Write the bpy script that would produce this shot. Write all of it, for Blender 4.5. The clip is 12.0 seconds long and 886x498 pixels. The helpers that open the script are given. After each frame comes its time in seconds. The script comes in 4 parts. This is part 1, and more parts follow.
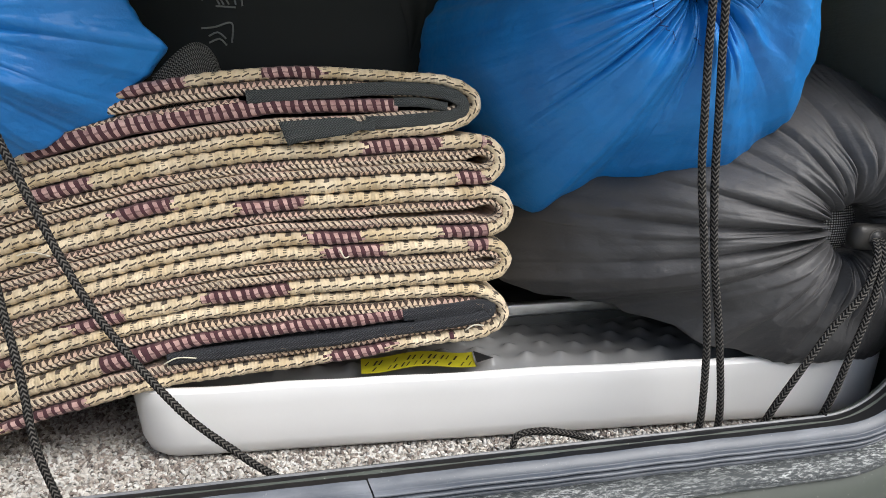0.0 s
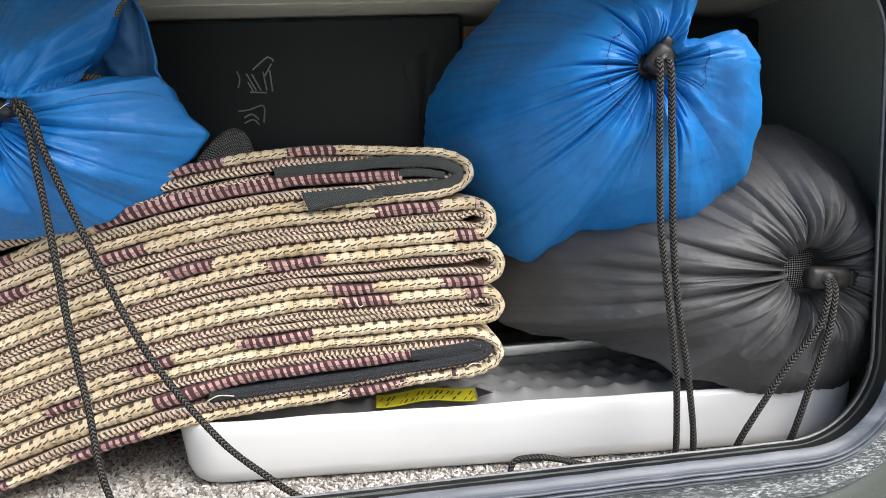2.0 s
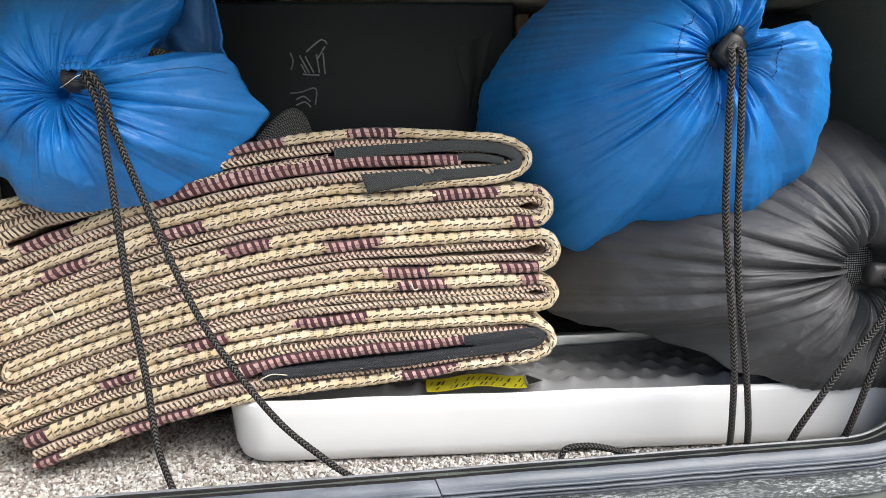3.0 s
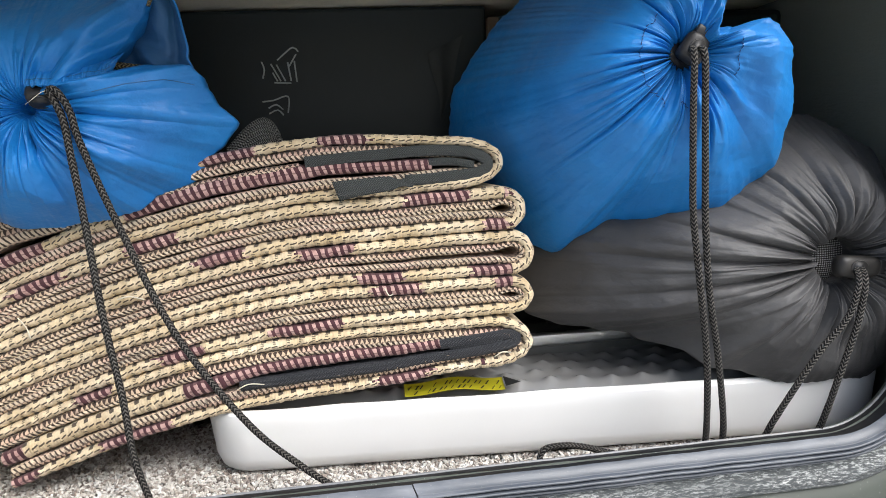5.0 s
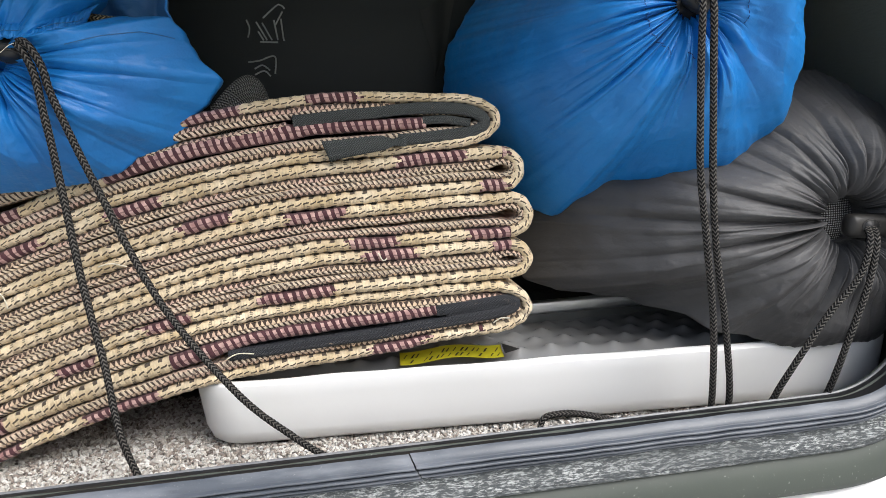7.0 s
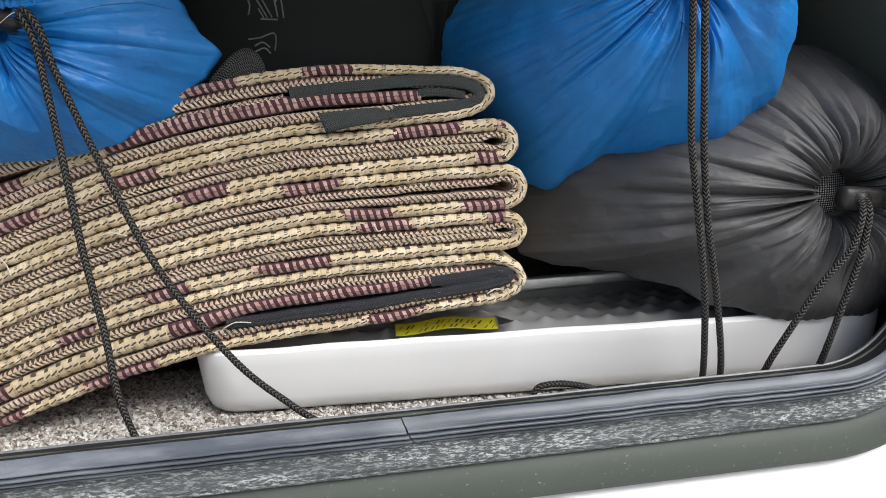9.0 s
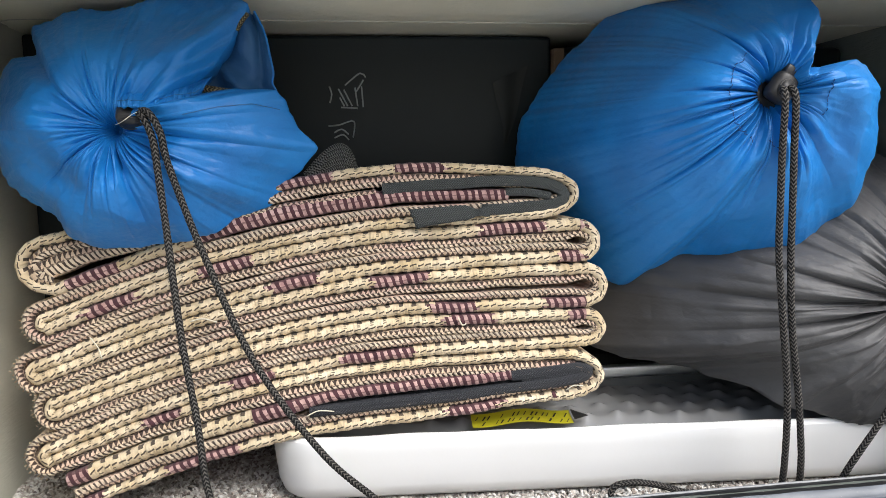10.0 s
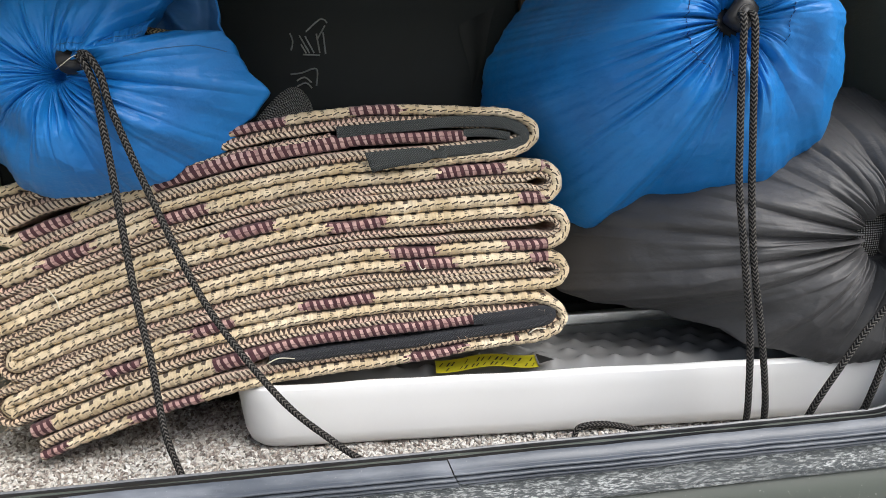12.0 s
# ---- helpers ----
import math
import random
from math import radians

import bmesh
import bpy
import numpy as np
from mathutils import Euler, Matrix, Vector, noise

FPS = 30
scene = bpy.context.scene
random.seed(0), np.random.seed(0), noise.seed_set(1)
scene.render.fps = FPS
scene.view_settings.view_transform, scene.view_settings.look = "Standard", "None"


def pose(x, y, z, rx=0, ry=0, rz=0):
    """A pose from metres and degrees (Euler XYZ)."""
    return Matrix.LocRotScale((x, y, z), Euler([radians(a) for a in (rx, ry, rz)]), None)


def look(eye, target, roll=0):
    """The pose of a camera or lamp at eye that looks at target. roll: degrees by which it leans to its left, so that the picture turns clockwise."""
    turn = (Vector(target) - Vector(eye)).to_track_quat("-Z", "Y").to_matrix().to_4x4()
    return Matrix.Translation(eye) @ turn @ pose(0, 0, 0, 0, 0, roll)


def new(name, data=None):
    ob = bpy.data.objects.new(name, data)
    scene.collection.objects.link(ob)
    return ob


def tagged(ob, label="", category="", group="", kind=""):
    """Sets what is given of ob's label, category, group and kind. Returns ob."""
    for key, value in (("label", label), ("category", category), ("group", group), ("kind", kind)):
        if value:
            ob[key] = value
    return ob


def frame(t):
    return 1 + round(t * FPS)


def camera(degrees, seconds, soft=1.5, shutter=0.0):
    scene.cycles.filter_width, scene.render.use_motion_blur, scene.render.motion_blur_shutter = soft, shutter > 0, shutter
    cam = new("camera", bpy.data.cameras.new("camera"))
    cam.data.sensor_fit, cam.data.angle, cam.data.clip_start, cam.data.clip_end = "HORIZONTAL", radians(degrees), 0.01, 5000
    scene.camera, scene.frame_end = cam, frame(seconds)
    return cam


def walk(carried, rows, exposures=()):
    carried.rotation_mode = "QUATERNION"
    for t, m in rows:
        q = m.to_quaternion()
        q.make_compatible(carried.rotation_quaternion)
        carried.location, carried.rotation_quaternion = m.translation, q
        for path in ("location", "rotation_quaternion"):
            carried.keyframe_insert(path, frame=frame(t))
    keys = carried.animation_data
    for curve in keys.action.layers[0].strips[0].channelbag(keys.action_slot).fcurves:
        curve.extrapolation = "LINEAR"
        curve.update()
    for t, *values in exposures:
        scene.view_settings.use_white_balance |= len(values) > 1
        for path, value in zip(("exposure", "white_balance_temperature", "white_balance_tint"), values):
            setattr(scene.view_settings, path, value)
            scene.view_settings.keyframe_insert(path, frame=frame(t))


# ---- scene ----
cam = camera(66.0, 12.0, soft=0.6)
PATH = [
    (0, (0.0040, -0.3440, 0.2015), (0.0940, 0.1368, 0.0985), -0.90),
    (0.5, (0.0000, -0.3805, 0.1940), (0.0738, 0.1069, 0.1130), -1.50),
    (1, (-0.0025, -0.3996, 0.2032), (0.0646, 0.0900, 0.1267), -1.80),
    (1.5, (0.0046, -0.4020, 0.2129), (0.0739, 0.0881, 0.1421), -2.20),
    (2, (0.0163, -0.4055, 0.2163), (0.0823, 0.0851, 0.1454), -2.80),
    (2.5, (0.0133, -0.4048, 0.2145), (0.0732, 0.0863, 0.1423), -2.71),
    (2.7, (-0.0081, -0.4099, 0.2154), (0.0472, 0.0819, 0.1443), -1.39),
    (3, (-0.0159, -0.4017, 0.2099), (0.0446, 0.0891, 0.1366), -1.21),
    (3.2, (-0.0118, -0.3924, 0.2127), (0.0544, 0.0966, 0.1317), -1.01),
    (4.8, (-0.0001, -0.4133, 0.2071), (0.0656, 0.0786, 0.1462), -2.79),
    (5, (-0.0031, -0.4045, 0.2123), (0.0625, 0.0858, 0.1391), -2.80),
    (5.5, (-0.0078, -0.4015, 0.2075), (0.0586, 0.0879, 0.1293), -2.91),
    (6, (-0.0018, -0.3966, 0.2042), (0.0643, 0.0921, 0.1217), -3.11),
    (6.5, (-0.0065, -0.3936, 0.1994), (0.0584, 0.0948, 0.1145), -3.01),
    (7, (-0.0033, -0.3882, 0.1992), (0.0663, 0.0990, 0.1109), -3.21),
    (7.2, (0.0000, -0.3868, 0.1991), (0.0645, 0.0997, 0.1037), -3.32),
    (8.8, (0.0116, -0.3966, 0.1845), (0.0746, 0.0913, 0.0952), -3.42),
    (9, (0.0043, -0.3971, 0.1839), (0.0667, 0.0907, 0.0933), -3.12),
    (9.2, (-0.0092, -0.3948, 0.1917), (0.0609, 0.0910, 0.0968), -2.41),
    (9.4, (-0.0150, -0.3957, 0.1994), (0.0502, 0.0951, 0.1295), -2.41),
    (9.5, (-0.0239, -0.4001, 0.2072), (0.0308, 0.0931, 0.1461), -1.20),
    (10, (-0.0500, -0.3955, 0.2195), (0.0152, 0.0969, 0.1613), -1.19),
    (10.5, (-0.0357, -0.3954, 0.2168), (0.0283, 0.0963, 0.1527), -1.50),
    (11, (-0.0253, -0.3926, 0.2093), (0.0412, 0.0977, 0.1376), -2.00),
    (11.5, (-0.0114, -0.3926, 0.1996), (0.0549, 0.0970, 0.1227), -2.21),
    (12, (-0.0168, -0.3945, 0.2009), (0.0399, 0.0958, 0.1209), -2.51),
]
EXPOSURES = [(0.0, 0.13), (0.5, 0.23), (1.0, 0.29), (2.0, 0.48), (3.0, 0.47), (5.0, 0.44), (6.0, 0.33), (7.0, 0.24), (9.0, 0.06), (9.5, 0.36), (10.0, 0.44), (11.0, 0.34), (12.0, 0.21)]
walk(cam, [(t, look(eye, target, roll)) for t, eye, target, roll in PATH], EXPOSURES)

# ---- light: bright overcast day, from the open side ----
world = bpy.data.worlds.new("overcast_sky")
scene.world = world
world.use_nodes = True
wn, wl = world.node_tree.nodes, world.node_tree.links
sky = wn.new("ShaderNodeTexSky")
sky.sky_type, sky.sun_disc = "NISHITA", False
SUN_EL, SUN_AZ = radians(49), radians(143)
sky.sun_elevation, sky.sun_rotation = SUN_EL, SUN_AZ
sky.air_density, sky.dust_density = 1.0, 4.0
wl.new(sky.outputs[0], wn["Background"].inputs["Color"])
wn["Background"].inputs["Strength"].default_value = 0.12
sun_data = bpy.data.lights.new("sun", "SUN")
sun_data.energy, sun_data.angle, sun_data.color = 2.85, radians(40), (0.965, 0.99, 1.015)
sun = new("sun", sun_data)
sun_dir = Vector((math.sin(SUN_AZ) * math.cos(SUN_EL), math.cos(SUN_AZ) * math.cos(SUN_EL), math.sin(SUN_EL)))
sun.matrix_world = look((0, 0, 0), -sun_dir)


# ---- materials ----
class Graph:
    """A material's node tree with short ways to add nodes."""

    def __init__(self, name):
        self.mat = bpy.data.materials.new(name)
        self.mat.use_nodes = True
        self.n, self.l = self.mat.node_tree.nodes, self.mat.node_tree.links
        self.bsdf = self.n["Principled BSDF"]

    def put(self, socket, value):
        if isinstance(value, (int, float, tuple)):
            socket.default_value = value
        else:
            self.l.new(value, socket)

    def math(self, op, a, b=0.0, c=0.0):
        node = self.n.new("ShaderNodeMath")
        node.operation = op
        for i, v in enumerate((a, b, c)):
            self.put(node.inputs[i], v)
        return node.outputs[0]

    def frac(self, a):
        return self.math("FRACT", a)

    def band(self, a, centre, half):
        """1 where a is within half of centre."""
        return self.math("LESS_THAN", self.math("ABSOLUTE", self.math("SUBTRACT", a, centre)), half)

    def tri(self, a):
        return self.math("ABSOLUTE", self.math("SUBTRACT", self.math("MULTIPLY", self.frac(a), 2.0), 1.0))

    def uv(self):
        node = self.n.new("ShaderNodeSeparateXYZ")
        self.l.new(self.n.new("ShaderNodeTexCoord").outputs["UV"], node.inputs[0])
        return node.outputs[0], node.outputs[1]

    def obj(self):
        return self.n.new("ShaderNodeTexCoord").outputs["Object"]

    def noise(self, scale, detail=4.0, vec=None, rough=0.55, stretch=None):
        node = self.n.new("ShaderNodeTexNoise")
        node.inputs["Scale"].default_value, node.inputs["Detail"].default_value = scale, detail
        node.inputs["Roughness"].default_value = rough
        vec = vec or self.obj()
        if stretch:
            m = self.n.new("ShaderNodeMapping")
            m.inputs["Scale"].default_value = stretch
            self.l.new(vec, m.inputs[0])
            vec = m.outputs[0]
        self.l.new(vec, node.inputs["Vector"])
        return node.outputs[0]

    def ramp(self, fac, *stops):
        node = self.n.new("ShaderNodeValToRGB")
        e = node.color_ramp.elements
        while len(e) < len(stops):
            e.new(0.5)
        for k, (p, c) in zip(e, stops):
            k.position, k.color = p, (*c, 1) if len(c) == 3 else c
        self.l.new(fac, node.inputs[0])
        return node.outputs[0]

    def mix(self, fac, a, b, mode="MIX"):
        node = self.n.new("ShaderNodeMix")
        node.data_type, node.blend_type = "RGBA", mode
        self.put(node.inputs[0], fac)
        for i, v in ((6, a), (7, b)):
            self.put(node.inputs[i], (*v, 1.0) if isinstance(v, tuple) and len(v) == 3 else v)
        return node.outputs[2]

    def bump(self, height, strength=0.5, dist=0.001, normal=None):
        node = self.n.new("ShaderNodeBump")
        node.inputs["Strength"].default_value, node.inputs["Distance"].default_value = strength, dist
        self.l.new(height, node.inputs["Height"])
        if normal:
            self.l.new(normal, node.inputs["Normal"])
        return node.outputs[0]

    def finish(self, color, rough=0.6, normal=None, **more):
        self.put(self.bsdf.inputs["Base Color"], (*color, 1.0) if isinstance(color, tuple) and len(color) == 3 else color)
        self.put(self.bsdf.inputs["Roughness"], rough)
        if normal:
            self.l.new(normal, self.bsdf.inputs["Normal"])
        for key, v in more.items():
            self.put(self.bsdf.inputs[key.replace("_", " ").title().replace("Ior", "IOR")], v)
        return self.mat


def nylon(name, dark, light, rough):
    g = Graph(name)
    big = g.noise(14, 3)
    fine = g.noise(1500, 2, stretch=(1, 1, 0.3))
    col = g.mix(g.ramp(big, (0.3, (0, 0, 0)), (0.7, (1, 1, 1))), dark, light)
    soft = g.noise(26, 3)
    ridge = g.math("ABSOLUTE", g.math("SUBTRACT", g.noise(55, 4, stretch=(1, 1, 1.5)), 0.5))
    tiny = g.noise(190, 4)
    nrm = g.bump(fine, 0.15, 0.0004)
    nrm = g.bump(tiny, 0.14, 0.0012, nrm)
    nrm = g.bump(ridge, 0.30, 0.0060, nrm)
    nrm = g.bump(soft, 0.32, 0.0080, nrm)
    return g.finish(col, g.math("MULTIPLY_ADD", big, 0.14, rough), nrm, sheen_weight=0.02)


def cream_weave():
    g = Graph("cream_woven_band")
    u, v = g.uv()
    vv = g.math("ADD", v, g.math("MULTIPLY_ADD", g.noise(45, 2), 0.22, -0.11))
    uu = g.math("ADD", u, g.math("MULTIPLY", g.noise(150, 2), 0.003))
    f = g.frac(g.math("MULTIPLY", uu, 205.0))
    line = g.band(g.math("ADD", vv, g.math("MULTIPLY", g.math("SUBTRACT", f, 0.5), -0.10)), 0.48, 0.037)
    dash = g.math("MULTIPLY", line, g.math("LESS_THAN", f, 0.84))
    f2 = g.frac(g.math("MULTIPLY", uu, 118.0))
    box = g.math("MULTIPLY", g.band(f2, 0.5, 0.13), g.band(vv, 0.70, 0.085))
    hole = g.band(vv, 0.70, 0.026)
    mark = g.math("MAXIMUM", dash, g.math("MULTIPLY", g.math("MULTIPLY", box, g.math("SUBTRACT", 1.0, hole)), 0.85))
    low = g.math("MULTIPLY", g.band(vv, 0.10, 0.16), g.math("LESS_THAN", f2, 0.36))
    high = g.math("MULTIPLY", g.band(vv, 0.95, 0.13), g.band(f2, 0.6, 0.20))
    mark = g.math("MAXIMUM", mark, g.math("MAXIMUM", low, high))
    base = g.mix(g.ramp(g.noise(60, 4), (0.32, (0, 0, 0)), (0.66, (1, 1, 1))), (0.54, 0.425, 0.265), (0.88, 0.755, 0.55))
    base = g.mix(g.ramp(g.noise(22, 2), (0.46, (0, 0, 0)), (0.70, (0.5, 0.5, 0.5))), base, (0.60, 0.45, 0.22))
    base = g.mix(g.math("MULTIPLY", g.noise(1100, 2), 0.5), base, (0.40, 0.30, 0.17))
    col = g.mix(g.math("MULTIPLY", mark, 0.93), base, (0.042, 0.028, 0.021))
    ribs = g.tri(g.math("MULTIPLY", uu, 520.0))
    nrm = g.bump(g.math("SUBTRACT", g.math("MULTIPLY", ribs, 0.3), mark), 0.8, 0.0009, g.bump(g.noise(1200, 3), 0.5, 0.0006))
    return g.finish(col, 0.88, nrm, sheen_weight=0.1)


def plum_weave(name="plum_striped_band"):
    g = Graph(name)
    u, v = g.uv()
    warp = g.math("MULTIPLY_ADD", g.noise(110, 3), 0.6, g.math("MULTIPLY", v, 0.55))
    uu = g.math("ADD", g.math("MULTIPLY", u, 204.0), warp)
    bar = g.math("LESS_THAN", g.frac(uu), g.math("MULTIPLY_ADD", g.noise(60, 1), 0.5, 0.27))
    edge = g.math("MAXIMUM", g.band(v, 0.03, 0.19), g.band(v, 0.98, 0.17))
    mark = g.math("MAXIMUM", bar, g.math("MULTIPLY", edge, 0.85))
    mark = g.math("MAXIMUM", mark, g.math("MULTIPLY", g.band(v, 0.5, 0.035), 0.55))
    pink = g.mix(g.ramp(g.noise(120, 3), (0.3, (0, 0, 0)), (0.7, (1, 1, 1))), (0.30, 0.165, 0.155), (0.60, 0.41, 0.36))
    dark = g.mix(g.noise(200, 2), (0.035, 0.010, 0.014), (0.09, 0.030, 0.038))
    nrm = g.bump(g.math("SUBTRACT", 1.0, bar), 0.8, 0.0012, g.bump(g.noise(1200, 3), 0.5, 0.0006))
    return g.finish(g.mix(mark, pink, dark), 0.88, nrm, sheen_weight=0.1)


def braid_weave():
    g = Graph("brown_braided_band")
    u, v = g.uv()
    a = g.math("ADD", g.math("MULTIPLY", u, 290.0), g.math("MULTIPLY", g.noise(120, 3), 0.8))
    vv = g.math("ADD", v, g.math("MULTIPLY_ADD", g.noise(80, 2), 0.24, -0.12))
    # a row of dark teeth along one side, a twisted rope of pale thread along the other
    tooth = g.math("LESS_THAN", g.math("SUBTRACT", 1.0, g.tri(a)), g.math("MULTIPLY_ADD", vv, 2.2, -1.02))
    teeth = g.math("MULTIPLY", tooth, g.band(vv, 0.72, 0.17))
    slant = g.frac(g.math("ADD", a, g.math("MULTIPLY", vv, 1.9)))
    rope = g.band(vv, 0.34, 0.16)
    gap = g.math("MULTIPLY", rope, g.math("LESS_THAN", slant, 0.42))
    seam = g.math("MULTIPLY", g.band(vv, 0.53, 0.028), g.math("LESS_THAN", g.frac(g.math("MULTIPLY", a, 0.5)), 0.8))
    dark = g.math("MAXIMUM", g.math("MAXIMUM", teeth, gap), g.math("MULTIPLY", seam, 0.8))
    # both borders darkened: the shade between the layers, put into the colour
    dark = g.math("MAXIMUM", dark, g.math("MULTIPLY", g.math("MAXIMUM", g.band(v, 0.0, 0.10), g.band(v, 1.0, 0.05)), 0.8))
    tan = g.mix(g.noise(110, 3), (0.50, 0.36, 0.24), (0.78, 0.63, 0.46))
    tan = g.mix(g.ramp(g.noise(25, 1), (0.46, (0, 0, 0)), (0.62, (0.75, 0.75, 0.75))), tan, (0.60, 0.40, 0.34))
    tan = g.mix(g.math("MULTIPLY", rope, 0.55), tan, (0.86, 0.76, 0.58))
    tan = g.mix(g.math("MULTIPLY", g.noise(900, 2), 0.40), tan, (0.30, 0.20, 0.13))
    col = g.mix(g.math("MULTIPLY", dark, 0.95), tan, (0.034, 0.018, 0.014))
    thread = g.math("MULTIPLY", rope, g.tri(slant))
    nrm = g.bump(g.math("SUBTRACT", g.math("MULTIPLY", thread, 0.5), dark), 0.9, 0.0014, g.bump(g.noise(1300, 3), 0.4, 0.0005))
    return g.finish(col, 0.9, nrm, sheen_weight=0.1)


def cord_weave(name, dark, light, cols=4.0, pitch=260.0):
    g = Graph(name)
    u, v = g.uv()
    chev = g.tri(g.math("ADD", g.math("MULTIPLY", u, pitch), g.math("MULTIPLY", g.tri(g.math("MULTIPLY", v, cols)), 0.8)))
    groove = g.tri(g.math("MULTIPLY", v, cols))
    h = g.math("MULTIPLY", chev, g.math("MULTIPLY_ADD", groove, 0.4, 0.6))
    col = g.mix(g.ramp(h, (0.22, (0, 0, 0)), (0.75, (1, 1, 1))), dark, light)
    col = g.mix(g.math("MULTIPLY", g.noise(300, 3), 0.4), col, dark)
    return g.finish(col, 0.8, g.bump(h, 0.9, 0.001), specular_ior_level=0.25)


def webbing(name, dark, light):
    g = Graph(name)
    u, v = g.uv()
    rib = g.tri(g.math("ADD", g.math("MULTIPLY", u, 620.0), g.math("MULTIPLY", g.tri(g.math("MULTIPLY", v, 3.0)), 1.6)))
    fine = g.tri(g.math("MULTIPLY", v, 9.0))
    h = g.math("MULTIPLY", rib, g.math("MULTIPLY_ADD", fine, 0.5, 0.5))
    col = g.mix(h, dark, light)
    col = g.mix(g.math("MULTIPLY", g.noise(60, 3), 0.35), col, dark)
    return g.finish(col, 0.7, g.bump(h, 0.8, 0.0007))


def mesh_cloth():
    g = Graph("black_white_mesh_cloth")
    u, v = g.uv()
    dot = g.math("MULTIPLY", g.tri(g.math("MULTIPLY", u, 500.0)), g.tri(g.math("MULTIPLY", v, 11.0)))
    col = g.mix(g.ramp(dot, (0.22, (0, 0, 0)), (0.42, (1, 1, 1))), (0.008, 0.008, 0.008), (0.40, 0.40, 0.39))
    return g.finish(col, 0.8, g.bump(dot, 0.7, 0.0006))


def rubber():
    g = Graph("grey_black_rubber")
    worn = g.ramp(g.noise(70, 6, stretch=(0.25, 1, 1)), (0.45, (0, 0, 0)), (0.8, (1, 1, 1)))
    dust = g.ramp(g.noise(900, 3), (0.66, (0, 0, 0)), (0.74, (1, 1, 1)))
    col = g.mix(worn, (0.085, 0.097, 0.116), (0.25, 0.27, 0.30))
    col = g.mix(g.math("MULTIPLY", dust, 0.35), col, (0.4, 0.4, 0.4))
    return g.finish(col, g.math("MULTIPLY_ADD", worn, 0.2, 0.38), g.bump(g.noise(400, 4), 0.2, 0.0004))


def scuffed_rubber():
    g = Graph("chalky_scuffed_rubber")
    scuff = g.noise(700, 8, stretch=(0.30, 1, 1.2), rough=0.85)
    m = g.ramp(scuff, (0.50, (0, 0, 0)), (0.57, (1, 1, 1)))
    patch = g.ramp(g.noise(55, 3, stretch=(0.35, 1, 2.5)), (0.40, (0.35, 0.35, 0.35)), (0.62, (1, 1, 1)))
    col = g.mix(g.math("MULTIPLY", m, patch), (0.06, 0.068, 0.07), (0.55, 0.57, 0.56))
    return g.finish(col, 0.7, g.bump(scuff, 0.4, 0.0006))


def frame_paint():
    g = Graph("grey_green_frame_plastic")
    spots = g.ramp(g.noise(520, 2), (0.70, (0, 0, 0)), (0.74, (1, 1, 1)))
    scr = g.ramp(g.noise(60, 7, stretch=(0.4, 1, 2.5), rough=0.7), (0.66, (0, 0, 0)), (0.72, (1, 1, 1)))
    col = g.mix(g.noise(12, 4), (0.055, 0.066, 0.055), (0.085, 0.097, 0.082))
    col = g.mix(g.math("MULTIPLY", g.math("MAXIMUM", spots, scr), 0.45), col, (0.42, 0.44, 0.40))
    return g.finish(col, 0.5, g.bump(g.noise(700, 3), 0.12, 0.0003))


def plain(name, a, b, rough, scale=30.0, bump=0.15, fine=600.0, **more):
    g = Graph(name)
    col = g.mix(g.noise(scale, 5), a, b)
    return g.finish(col, rough, g.bump(g.noise(fine, 4), bump, 0.0005), **more)


def island_speckle():
    g = Graph("speckled_carpet_pile")
    rnd = g.n.new("ShaderNodeNewGeometry").outputs["Random Per Island"]
    col = g.ramp(rnd, (0.0, (0.13, 0.105, 0.09)), (0.14, (0.27, 0.225, 0.19)), (0.38, (0.42, 0.385, 0.34)), (0.65, (0.54, 0.51, 0.46)), (0.92, (0.68, 0.66, 0.62)))
    return g.finish(col, 0.95, None, sheen_weight=0.2)


def liner(name, dark, light):
    g = Graph(name)
    thread = g.noise(420, 3, stretch=(1, 1, 0.12))
    col = g.mix(g.noise(9, 5), dark, light)
    cross = g.noise(700, 2, stretch=(0.15, 0.15, 1))
    col = g.mix(g.math("MULTIPLY", g.math("MAXIMUM", thread, cross), 0.55), col, dark)
    return g.finish(col, 0.7, g.bump(g.math("ADD", g.noise(240, 5), cross), 0.45, 0.0008))


BLUE = nylon("blue_nylon", (0.003, 0.130, 0.400), (0.006, 0.200, 0.56), 0.40)
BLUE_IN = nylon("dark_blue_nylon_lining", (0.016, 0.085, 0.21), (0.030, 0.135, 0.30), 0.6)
GREY = nylon("charcoal_nylon", (0.054, 0.053, 0.054), (0.088, 0.087, 0.088), 0.50)
CREAM, PLUM, BRAID = cream_weave(), plum_weave(), braid_weave()
CORD = cord_weave("black_braided_cord", (0.004, 0.004, 0.004), (0.165, 0.155, 0.140), 4.0, 400.0)
KNIT = cord_weave("tan_black_knit", (0.02, 0.018, 0.015), (0.40, 0.33, 0.18), 5.0, 480.0)
STRAP = webbing("dark_grey_webbing", (0.007, 0.009, 0.009), (0.12, 0.135, 0.13))
STRAP_TWEED = cord_weave("grey_tweed_webbing", (0.010, 0.011, 0.011), (0.30, 0.30, 0.28), 16.0, 800.0)
STRAP_BLACK = webbing("black_webbing", (0.006, 0.007, 0.009), (0.075, 0.08, 0.092))
MESHCLOTH = mesh_cloth()
RUBBER, SCUFF, FRAME = rubber(), scuffed_rubber(), frame_paint()
BLACK = plain("black_plastic", (0.010, 0.010, 0.011), (0.020, 0.020, 0.021), 0.35)
LOCK = plain("worn_black_plastic", (0.014, 0.013, 0.012), (0.030, 0.028, 0.025), 0.48, 120.0)
